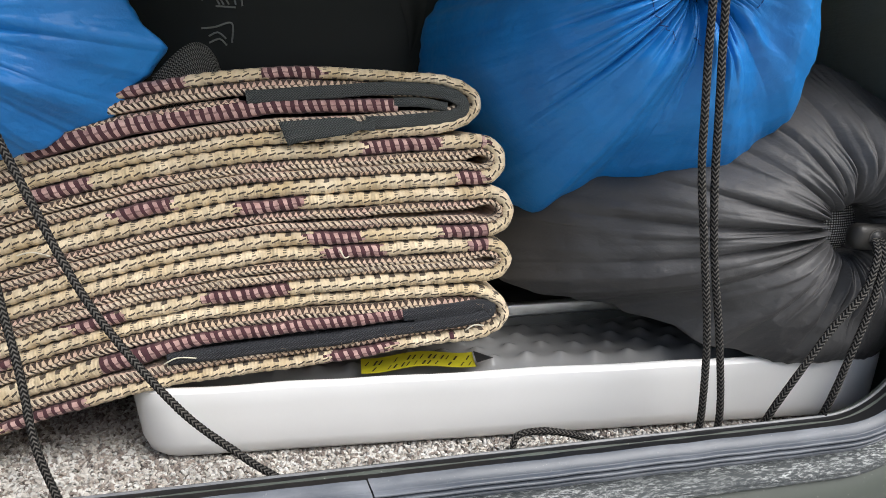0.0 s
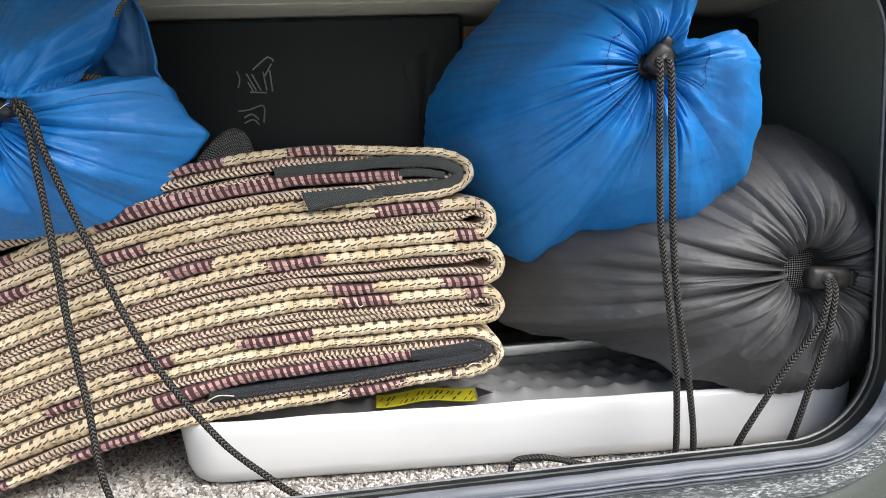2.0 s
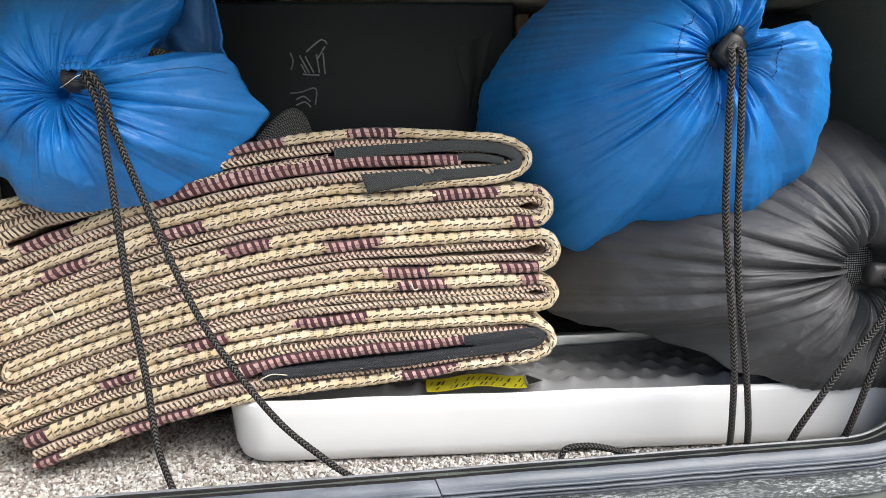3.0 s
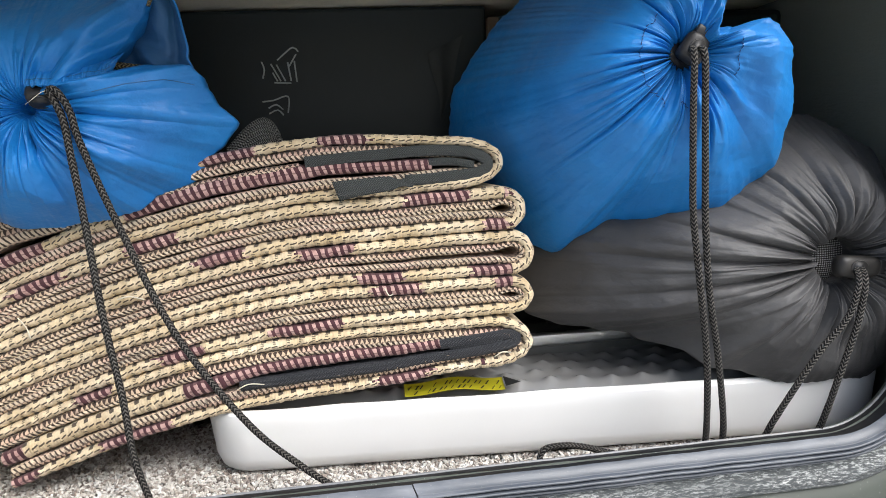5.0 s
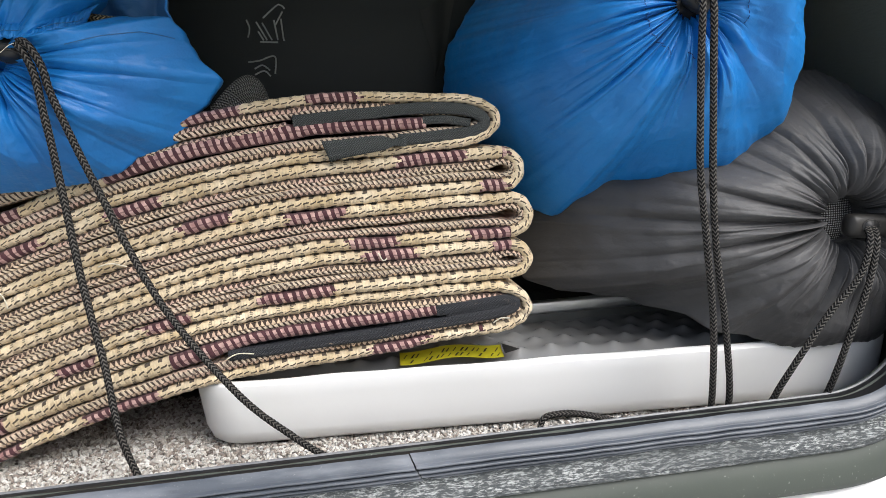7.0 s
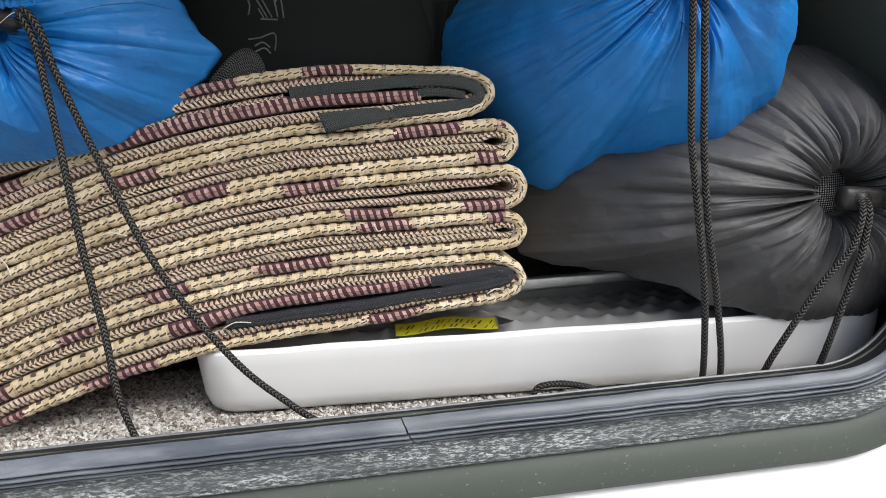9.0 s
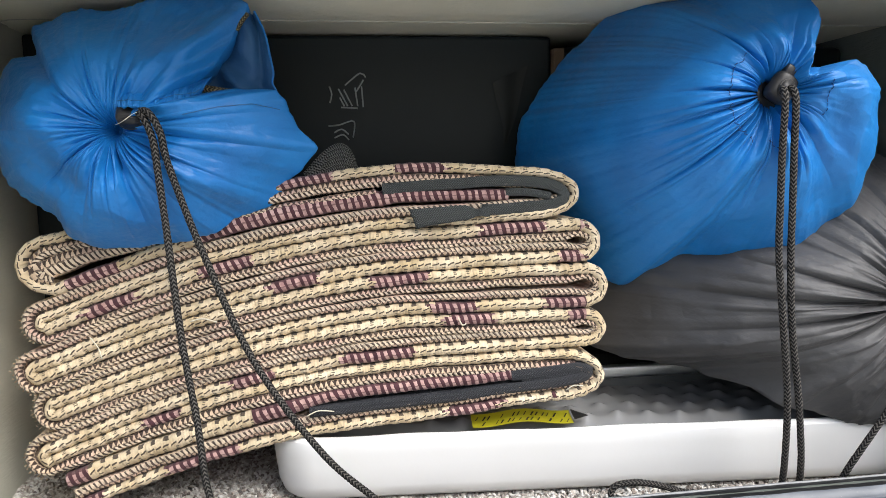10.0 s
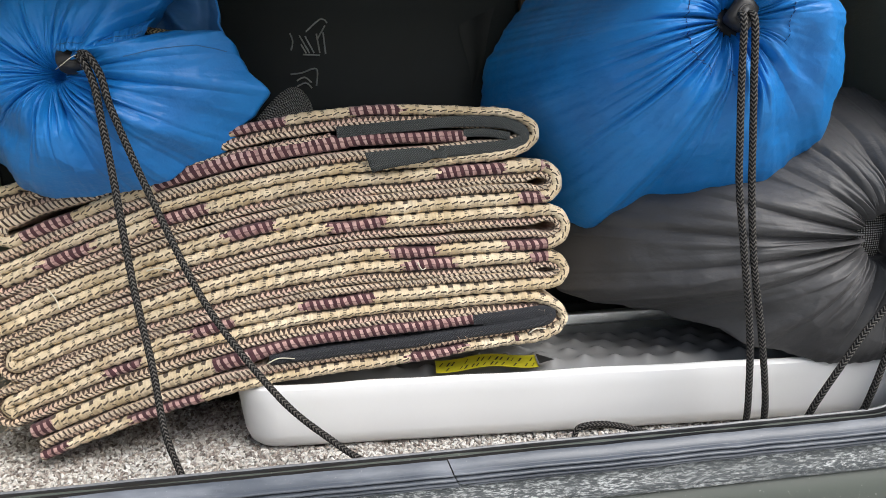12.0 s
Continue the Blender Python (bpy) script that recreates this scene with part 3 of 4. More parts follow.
def warning_label():
    ob = thing("warning_label", "yellow warning label with black print on the sheet", "label", (0.06, 0.07, 0.04))
    base = TRAY @ pose(0.099, 0.0090, 0.0478, 8, 0, 1.5)
    # a leaflet that curls a little, pointed at one end
    rows = []
    for j in range(7):
        rows.append([base @ Vector((x, 0.0145 * j / 6, 0.0015 * math.sin(x / 0.112 * 12) + 0.002 * (j / 6) ** 2)) for x in (0.038 + 0.069 * i / 24 for i in range(25))])
    grid("paper", rows, YELLOW, ob)
    for row, (c0, c1) in enumerate(((0.0012, 0.0052), (0.0072, 0.0112))):
        for k in range(26):
            x = 0.003 + k * 0.0041 + 0.0012 * ((k * 7 + row * 3) % 5) / 4
            if x < 0.040 or x > 0.103 or (k * 5 + row * 7) % 11 < 2:
                continue
            bm = bmesh.new()
            w = 0.0007 + 0.0006 * ((k * 3 + row) % 4) / 3
            v = [bm.verts.new(base @ Vector((x + a, c, 0.0015 * math.sin((x + a) / 0.112 * 24 * 0.5) + 0.0005 + 0.002 * (c / 0.0145) ** 2))) for a, c in ((0, c0), (w, c0), (w + 0.0024, c1), (0.0024, c1))]
            bm.faces.new(v)
            part("text_bar", bm, INK_AND_HOLES, ob, "black bar of unreadable print")
    bm = bmesh.new()
    v = [bm.verts.new(base @ Vector(p)) for p in ((0.1075, 0.0, 0.0012), (0.119, 0.006, 0.0005), (0.1075, 0.014, 0.0018))]
    bm.faces.new(v)
    part("corner", bm, INK_AND_HOLES, ob, "black triangular corner")
    return ob


warning_label()

ob = thing("smoked_case", "dark glossy plastic case lying behind the tray", "case", (0.2, 0.14, 0))
part("body", block(-0.02, 0.30, 0.112, 0.160, 0.0, 0.0600, 0.007, 5), SMOKE, ob)
part("ledge", block(-0.02, 0.30, 0.1625, 0.1650, 0.0, 0.040, 0.001, 2), BLACK, ob)


# a strip added where the case's front edge catches a highlight
bm = block(-0.02, 0.246, 0.1075, 0.1135, 0.0510, 0.0622, 0.0028, 5)
part("glint_strip", bm, EDGE_GLINT, ob, "bright strip added for the highlight along the front edge")


# ---- folded mat ----
BOUND_M = (0.2247, 0.1820, 0.1525, 0.1250, 0.0970, 0.0555)
BOUND_R = (0.2195, 0.1850, 0.1560, 0.1265, 0.1005, 0.0665)
TIPS = (0.1000, 0.1130, 0.1172, 0.1152, 0.1130)
TURNS = (-0.2465, -0.2525, -0.2420, -0.2470)
THICK = 0.0146


def face_y(u, v):
    return 0.0251 - 0.091 * u + 0.106 * v


def bound(k, u):
    v = BOUND_M[k]
    if u > 0:
        v += (BOUND_R[k] - BOUND_M[k]) * smooth(-0.02, 0.10, u)
    else:
        v += (BOUND_R[k] - BOUND_M[k]) * smooth(-0.02, 0.10, u) - 0.65 * (-u) ** 1.756
    v += 0.0011 * noise.noise(Vector((u * 14, k * 3.7, 0.5)))
    if k == 0:
        v += 0.012 * smooth(-0.15, -0.25, u)
    if k == 5:
        v = max(v, 0.004)
    return v


def hem_v(u):
    """Middle of the hem that lies inside the top fold."""
    k = smooth(-0.12, -0.20, u)
    return (1 - k) * ((bound(0, u) + bound(1, u)) / 2 - 0.0006) + k * (bound(1, u) + 0.0186)


def half(k):
    """Sheet thickness in loop k."""
    return THICK if k in (0, 4) else (BOUND_M[k] - BOUND_M[k + 1]) / 2


def mat_path(layer):
    """The zigzag of the sheet; layer 0: the outer (cream) face, 1: the inner (braided) face.
    Returns (u, v, loop, 't' or 'b' or 'r' or 'l', radius)."""
    out = []
    for k in range(5):
        wide = k in (0, 4)
        mid, rad = ((0.25, 0.236), (0.75, 0.243))[layer] if wide else ((0.30, 0.285), (0.80, 0.19))[layer]
        h = half(k)
        a = 0.040 if k == 0 else (0.034 if k == 4 else 0.0165)
        uc = TIPS[k] - a

        def spot(u):
            """Depth and radius; the inner faces part towards the tip of a narrow fold."""
            o = 0.0 if wide or not layer else smooth(uc - 0.010, uc + 0.001, u)
            return h * (mid - 0.13 * o), h * (rad - 0.05 * o)

        start = TURNS[k - 1] if k else -0.240
        th = spot(start)[0]
        if k == 0:
            # the top layer curls round at its end and runs into the hem
            hi, lo = bound(0, start) - th, hem_v(start) + (th - THICK * 0.25) * 0.8
            for i in range(26):
                q = radians(268 - 178 * i / 26)
                out.append((start + (0.026 - th * 1.1) * math.cos(q), (hi + lo) / 2 + (hi - lo) / 2 * math.sin(q), 0, "t", h * rad))
        n = int((uc - start) / 0.0025)
        for i in range(n + 1):
            u = start + (uc - start) * i / n
            out.append((u, bound(k, u) - spot(u)[0], k, "t", spot(u)[1]))
        th, r = spot(uc + 0.002)
        vt, vb = bound(k, uc) - th, bound(k + 1, uc) + th
        inset = th if wide else (0.0042, 0.0080)[layer]
        for i in range(1, 26):
            q = math.pi / 2 - math.pi * i / 26
            out.append((uc + (a - inset) * max(0.0, math.cos(q)) ** 0.9, (vt + vb) / 2 + (vt - vb) / 2 * math.sin(q), k, "r", r))
        end = TURNS[k] if k < 4 else -0.232
        n = int((uc - end) / 0.0025)
        for i in range(n + 1):
            u = uc + (end - uc) * i / n
            out.append((u, bound(k + 1, u) + spot(u)[0], k, "b", spot(u)[1]))
        if k < 4:
            m = bound(k + 1, end)
            ra, rb = half(k) * mid, half(k + 1) * mid
            for i in range(1, 18):
                q = math.pi / 2 + math.pi * i / 18
                rr = ra if i < 9 else rb
                out.append((end + max(0.003, rr) * 1.15 * math.cos(q), m + rr * math.sin(q), k, "l", h * rad))
    return out


PLUMS = (("t", 0, -0.097, -0.063), ("t", 0, -0.022, 0.011), ("t", 1, 0.03, 0.074), ("b", 1, 0.085, 0.2), ("r", 1, 0.06, 0.10), ("t", 2, -0.04, -0.002),
         ("b", 2, 0.0, 0.03), ("b", 2, 0.072, 0.2), ("t", 3, 0.007, 0.04), ("t", 3, 0.088, 0.2), ("t", 1, -0.15, -0.118), ("b", 1, -0.104, -0.073),
         ("t", 1, -0.222, -0.19), ("b", 3, -0.058, -0.014), ("b", 3, -0.133, -0.104), ("b", 4, -0.172, -0.128), ("b", 4, 0.007, 0.044), ("b", 4, 0.078, 0.2), ("t", 4, -0.19, -0.165), ("b", 4, -0.232, -0.215))


def resample(path, step):
    """The path with points about step apart, keeping each point's tags."""
    out = []
    for p, q in zip(path, path[1:]):
        n = max(1, round(math.hypot(q[0] - p[0], q[1] - p[1]) / step))
        out += [(p[0] + (q[0] - p[0]) * i / n, p[1] + (q[1] - p[1]) * i / n, *p[2:4], p[4] + (q[4] - p[4]) * i / n) if len(p) > 4 else (p[0] + (q[0] - p[0]) * i / n, p[1] + (q[1] - p[1]) * i / n) for i in range(n)]
    return out + [path[-1]]


def ribbon(name, path, r, material, parent, label="", depth=0.10, front=0.0042, slots=(), slot_of=None, lift=0.0, seed=0.0, rough=1.0, pitch=0.0, knot=0.0, swing=0.0):
    """A sheet edge: a rounded front along the path in the mat's face, running back by depth. r: a radius, a function of u, or None where the path brings its own.
    pitch, knot, swing: length, bulge and sideways swing of the threads along it."""
    rows, us, s = [], [], 0.0
    n = len(path)
    for i in range(n):
        u, v = path[i][0], path[i][1]
        pu, pv = path[max(i - 3, 0)][:2]
        nu, nv = path[min(i + 3, n - 1)][:2]
        d = Vector((nu - pu, nv - pv))
        d = d.normalized() if d.length > 1e-9 else Vector((1, 0))
        nx, nz = -d.y, d.x
        s += math.hypot(u - path[i - 1][0], v - path[i - 1][1]) if i else 0
        us.append(s)
        rr = (r(u) if callable(r) else path[i][4] if r is None else r) * (1.0 + 0.10 * rough * noise.noise(Vector((s * 60, seed, 0))))
        fy = face_y(u, v) - lift + 0.0020 * rough * noise.noise(Vector((s * 22, seed + 9, 1))) + 0.0006 * rough * noise.noise(Vector((s * 240, seed + 4, 1)))
        off = 0.0008 * rough * noise.noise(Vector((s * 45, seed + 20, 2)))
        if pitch:
            ph = s / pitch + 0.5 * noise.noise(Vector((s * 30, seed, 8)))
            fy -= knot * (abs(math.sin(math.pi * ph)) - 0.6)
            off += swing * math.sin(2 * math.pi * ph)
        row = [(u + nx * (off - rr * 0.9), fy + depth, v + nz * (off - rr * 0.9))]
        for j in range(9):
            a = radians(-90 + 180 * j / 8)
            row.append((u + nx * (off + rr * math.sin(a)), fy + front - front * math.cos(a), v + nz * (off + rr * math.sin(a))))
        row.append((u + nx * (off + rr * 0.9), fy + depth, v + nz * (off + rr * 0.9)))
        rows.append(row)
    vs = [-3.0] + [j / 8 for j in range(9)] + [4.0]
    return grid(name, rows, material, parent, label, (us, vs), slots=slots, slot_of=slot_of)


def folded_mat():
    ob = thing("folded_mat", "cream, brown and plum woven mat folded zigzag on a tray", "folded mat", (-0.06, 0.10, 0.0))
    cream = resample(mat_path(0), 0.0011)

    def colour(i, j):
        u, v, k, side = cream[i][:4]
        # the blocks' ends are ragged across the band
        u += 0.004 * noise.noise(Vector((k * 5.0, u * 90, 1))) + 0.007 * noise.noise(Vector((j * 1.7, k * 3.1, u * 60)))
        return 1 if any(s == side and k == q and a < u < b for s, q, a, b in PLUMS) else 0

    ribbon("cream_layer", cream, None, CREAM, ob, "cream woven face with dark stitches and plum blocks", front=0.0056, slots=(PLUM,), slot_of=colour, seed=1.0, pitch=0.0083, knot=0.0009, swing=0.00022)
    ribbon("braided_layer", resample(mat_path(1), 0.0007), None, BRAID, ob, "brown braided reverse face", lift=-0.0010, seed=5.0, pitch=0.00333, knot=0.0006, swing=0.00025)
    # the hemmed ends that lie inside the top and the bottom fold
    us = [0.052 - 0.294 * i / 260 for i in range(261)]
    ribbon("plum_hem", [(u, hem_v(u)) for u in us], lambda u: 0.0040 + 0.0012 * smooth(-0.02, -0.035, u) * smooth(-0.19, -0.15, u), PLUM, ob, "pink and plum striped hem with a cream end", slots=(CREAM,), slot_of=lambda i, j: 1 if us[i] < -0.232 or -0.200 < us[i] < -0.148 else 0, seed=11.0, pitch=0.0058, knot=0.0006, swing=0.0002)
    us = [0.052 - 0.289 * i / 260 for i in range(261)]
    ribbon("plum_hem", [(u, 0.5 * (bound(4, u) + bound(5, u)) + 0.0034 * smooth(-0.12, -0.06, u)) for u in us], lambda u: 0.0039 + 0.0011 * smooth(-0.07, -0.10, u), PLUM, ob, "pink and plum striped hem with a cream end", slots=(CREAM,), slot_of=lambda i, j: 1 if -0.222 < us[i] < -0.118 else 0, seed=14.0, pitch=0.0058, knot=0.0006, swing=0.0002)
    # the doubled reverse face that fills the curl at the end of the top layer
    fill = [(-0.2475 + 0.004 * math.cos(math.pi * i / 8), hem_v(-0.244) + 0.0085 + 0.0045 * math.sin(math.pi * (i / 8 - 0.5))) for i in range(4, 8)]
    fill += [(u, bound(0, u) - 0.0180 - 0.003 * smooth(-0.19, -0.245, u)) for u in (-0.246 + 0.004 * i for i in range(54))]
    ribbon("braided_layer", resample(fill, 0.0007), lambda u: 0.0038 + 0.0012 * smooth(-0.215, -0.24, u) - 0.0016 * smooth(-0.16, -0.11, u) + 0.0016 * smooth(-0.15, -0.185, u), BRAID, ob, "brown braided reverse face", lift=-0.0010, seed=31.0, pitch=0.0048, knot=0.0006, swing=0.00025)
    # carrying straps tucked into the folds
    top = spline([(-0.030, 0, 0.2075), (0.010, 0, 0.2095), (0.050, 0, 0.2112), (0.078, 0, 0.2085), (0.0885, 0, 0.2015), (0.082, 0, 0.1955), (0.060, 0, 0.1935), (0.034, 0, 0.1925)], 0.002)
    ribbon("strap", [(p.x, p.z) for p in top], 0.0036, STRAP, ob, "dark grey webbing strap", 0.05, 0.0012, lift=0.0012, seed=21.0, rough=0.5)
    top = spline([(0.050, 0, 0.2035), (0.066, 0, 0.2030), (0.0795, 0, 0.2005)], 0.002)
    ribbon("strap", [(p.x, p.z) for p in top], 0.0026, STRAP, ob, "dark grey webbing strap", 0.05, 0.0012, lift=0.0004, seed=23.0, rough=0.5)
    low = spline([(0.050, 0, 0.0835), (0.075, 0, 0.0860), (0.0975, 0, 0.0875), (0.1005, 0, 0.0835), (0.090, 0, 0.0800), (0.05, 0, 0.0755), (0.0, 0, 0.0705), (-0.04, 0, 0.0675), (-0.082, 0, 0.0640)], 0.002)
    ribbon("strap", [(p.x, p.z) for p in low], 0.0033, STRAP_BLACK, ob, "black webbing strap", 0.05, 0.0012, lift=0.0008, seed=25.0, rough=0.5)
    low = spline([(0.056, 0, 0.0822), (0.075, 0, 0.0832), (0.092, 0, 0.0838)], 0.002)
    ribbon("strap", [(p.x, p.z) for p in low], 0.0028, STRAP_BLACK, ob, "black webbing strap", 0.05, 0.0012, seed=27.0, rough=0.5)
    # the flat end of the upper strap, turned towards the front
    rows = []
    for i in range(22):
        f = i / 21
        u = -0.0135 + 0.052 * f
        lo, hi = 0.1812 + 0.0070 * f ** 0.7 + 0.0016 * math.exp(-(((f - 0.84) / 0.09) ** 2)), 0.1942 + 0.0026 * f - 0.0030 * math.exp(-(((f - 0.86) / 0.10) ** 2))
        rows.append([(u + 0.0045 * (1 - k / 6) * (1 - f), face_y(u, lo) - 0.0042 - 0.0012 * math.sin(3 * f + k * 0.4), lo + (hi - lo) * k / 6) for k in range(7)])
        rows[-1] = [(x, y, z) for x, y, z in rows[-1]] + [(x, y + 0.0015, z) for x, y, z in rows[-1][::-1]]
    grid("strap_end", rows, STRAP, ob, "dark grey webbing strap end", ([0.052 * i / 21 for i in range(22)], [k / 7 for k in range(15)]), closed=True, capped=True)
    # the strap's folded end that stands up behind the top fold
    rows, us = [], []
    for i in range(19):
        f = i / 18
        x = -0.081 + 0.036 * f + 0.003 * math.sin(math.pi * f)
        top = 0.2085 + 0.0055 * f + 0.0265 * math.sin(math.pi * min(1, 0.06 + 0.90 * f ** 1.25)) ** 0.55
        row = []
        for k in range(9):
            t = k / 8
            row.append((x + 0.004 * (1 - t), 0.0665 + 0.004 * math.sin(3 * f) - 0.0015 * math.sin(math.pi * t), 0.196 + (top - 0.196) * t))
        rows.append(row + [(px, py + 0.010, pz) for px, py, pz in row[::-1]])
        us.append(0.036 * f)
    grid("strap_loop", rows, STRAP_TWEED, ob, "dark grey webbing loop", (us, [k / 8 for k in range(19)]), closed=True, capped=True)
    # frayed fibres: tufts round the left-hand folds, and fuzz over the face
    rng = random.Random(21)
    verts, faces = [], []

    def fibre(p, d, length, r):
        side = d.cross(Vector((0.2, 1, 0.3))).normalized()
        up = d.cross(side).normalized()
        bend = Vector((rng.uniform(-1, 1), rng.uniform(-1, 0.3), rng.uniform(-1, 1))) * length * 0.5
        k = len(verts)
        for i in range(4):
            t = i / 3
            c = p + d * length * t + bend * t * t
            w = r * (1 - 0.7 * t)
            verts.extend([c + side * w, c - side * 0.5 * w + up * 0.87 * w, c - side * 0.5 * w - up * 0.87 * w])
        for i in range(3):
            for j in range(3):
                q = (j + 1) % 3
                faces.append((k + i * 3 + j, k + i * 3 + q, k + i * 3 + 3 + q, k + i * 3 + 3 + j))

    inner = mat_path(1)
    for i, (u, v, k, side, _) in enumerate(inner):
        if side == "l":
            cu, cv = TURNS[k], bound(k + 1, TURNS[k])
            for _ in range(2):
                d = Vector((u - cu, rng.uniform(-0.004, 0.004), v - cv)).normalized()
                fibre(Vector((u, face_y(u, v) + rng.uniform(0, 0.004), v)) + d * 0.0028, d, rng.uniform(0.0003, 0.0012), rng.uniform(0.0005, 0.0010))
        elif rng.random() < 0.35:
            fibre(Vector((u, face_y(u, v) + 0.001, v + rng.uniform(-0.003, 0.003))), Vector((rng.uniform(-1, 1), -0.8, rng.uniform(-0.6, 0.6))).normalized(), rng.uniform(0.0015, 0.004), 0.00018)
    me = bpy.data.meshes.new("fringe")
    me.from_pydata([tuple(v) for v in verts], [], faces)
    fr = link("fringe", me, ob, "tan frayed fibres along the edges", TUFT)
    fr["kind"] = "stuff"
    # loose threads
    for pts in (((-0.0835, 0, 0.063), (-0.076, 0, 0.0662), (-0.066, 0, 0.0655)), ((-0.218, 0, 0.118), (-0.213, 0, 0.111), (-0.211, 0, 0.104)),
                ((-0.155, 0, 0.126), (-0.147, 0, 0.1275), (-0.138, 0, 0.125)), ((0.085, 0, 0.0742), (0.09, 0, 0.077), (0.096, 0, 0.0765)), ((0.016, 0, 0.1235), (0.0185, 0, 0.1185), (0.021, 0, 0.1195))):
        tube("loose_thread", [(u, face_y(u, v) - 0.0022, v) for u, _, v in pts], 0.00045, FLUFF, ob, "pale loose thread", 0.0015, 5)
    return ob


folded_mat()


# ---- drawstring sacks ----
def sack_surface(neck, radii, depths, front, back, centre, seed, pleats, amp, neck_r, folds=(), pucker=29, relief=0.006):
    """A gathered sack seen onto its mouth. radii, depths: how far out and how deep its rim lies, by angle.
    Returns f(angle in degrees, q): q 0 at the mouth, 1 at the rim, 2 at the back."""
    radius, rim_y = periodic(radii), periodic(depths)
    rng = random.Random(seed)
    creases = []
    for i in range(pleats):
        reach = rng.random() ** 4.0
        creases.append((360 * (i + rng.uniform(-0.45, 0.45)) / pleats, rng.uniform(0.7, 2.3), 0.13 + 0.80 * reach, rng.uniform(0.35, 1.0), rng.uniform(-7, 7)))
    creases += list(folds)  # single long folds: angle, width, reach, height, bend
    n = Vector(neck)
    c = Vector(centre)

    def f(a, q):
        ca, sa = math.cos(radians(a)), math.sin(radians(a))
        big = radius(a)
        if q <= 1:
            s = neck_r + (big - neck_r) * q if big > neck_r else big * q
            rim = rim_y(a)
            grow = min(1.0, s / 0.022)
            wave = 0.0
            for fa, w, reach, h, bend in creases:
                d = (a - fa - bend * q + 180) % 360 - 180
                ww = w * (1.35 - 0.75 * q)
                if abs(d) < 3.2 * ww:
                    live = max(0.0, 1 - q / reach)
                    if live:
                        t = abs(d) / ww
                        # a sharp fold with a soft roll on each side of it
                        wave += h * live * ((1 - t) ** 1.3 if t < 1 else -0.35 * math.sin(math.pi * (t - 1) / 2.2))
            dome = front * math.sin(math.pi * min(1.0, q ** 0.62))
            y = n.y - dome + (rim - n.y) * (q ** 2.3 if rim > n.y else q ** 1.2) + amp * grow * wave
            near = math.exp(-((q / 0.24) ** 2))
            y -= 0.0015 * near * grow * math.cos(radians(a) * pucker + 5 * noise.noise(Vector((ca * 3, sa * 3, seed))))
            y += 0.0100 * noise.noise(Vector((ca * 1.7 + seed, sa * 1.7, q * 2.0))) * q * (1.15 - q) * 3
            y += 0.0036 * noise.noise(Vector((a / 21.0, q * 2.8, seed * 3.0))) * min(1, q * 4) * (1 - q ** 4)
            y += 0.0018 * noise.noise(Vector((a / 4.5, q * 4.0, seed * 5.0))) * min(1, q * 4) * math.exp(-((q / 0.42) ** 2))
            x2, z2 = s * ca, s * sa
            far = smooth(0.12, 0.45, q) * (1 - q ** 6)
            y -= relief * far * (0.45 - abs(noise.noise(Vector((x2 * 17 + 0.3 * z2, z2 * 17, seed * 1.3)))) ** 0.8)
            y -= 0.45 * relief * far * (0.45 - abs(noise.noise(Vector((x2 * 42, z2 * 42, seed * 2.3)))) ** 0.8)
            y -= 0.12 * relief * far * (0.45 - abs(noise.noise(Vector((x2 * 120, z2 * 120, seed * 2.9)))) ** 0.8)
            edge = 1 + (0.030 * noise.noise(Vector((ca * 5, sa * 5, seed + 2))) + 0.012 * noise.noise(Vector((ca * 22, sa * 22, seed)))) * q
            return Vector((n.x + ca * s * edge, y, n.z + sa * s * edge))
        rim = f(a, 1.0)
        h = (q - 1) * math.pi / 2
        return Vector((c.x + (rim.x - c.x) * math.cos(h), rim.y + (back - rim.y) * math.sin(h), c.z + (rim.z - c.z) * math.cos(h)))

    return f


def sack_mesh(name, f, material, parent, label="", na=1260, nq=80, nb=10, well=((0.35, 0.016), (0.6, 0.008), (0.85, 0.0022))):
    mouth = [f(-180 + 360 * i / na, 0.0) for i in range(na)]
    mid = sum(mouth, Vector()) / na
    rows = [[mid + (p - mid) * k + Vector((0, d, 0)) for p in mouth] for k, d in well]
    for j in range(nq + nb + 1):
        q = (j / nq) ** 1.2 if j <= nq else 1 + (j - nq) / nb * 0.995
        rows.append([f(-180 + 360 * i / na, q) for i in range(na)])
    return grid(name, rows, material, parent, label, closed=True, capped=True)


def seam(f, points, material, parent, radius=0.0004):
    """A sewn line lying on the cloth through (angle, q) points."""
    pts = []
    for (a0, q0), (a1, q1) in zip(points, points[1:]):
        pts += [f(a0 + (a1 - a0) * i / 12, q0 + (q1 - q0) * i / 12) + Vector((0, -0.0003, 0)) for i in range(12)]
    tube("seam", pts, radius, material, parent, "dark blue sewn seam", 0.003, 5)


def stitches(f, arcs, material, parent):
    """Small dashes of thread lying on the cloth, along (angle from, angle to, distance from the mouth in q at both ends)."""
    for a0, a1, q0, q1 in arcs:
        cnt = max(3, int(abs(a1 - a0) / 4.5))
        for i in range(cnt):
            ts = [(i + k * 0.34) / cnt for k in (0, 1, 2)]
            pts = [f(a0 + (a1 - a0) * t, q0 + (q1 - q0) * t + 0.012 * math.sin(9 * t)) + Vector((0, -0.0006, 0)) for t in ts]
            tube("stitch", pts, 0.00028, material, parent, "", 0.004, 4)


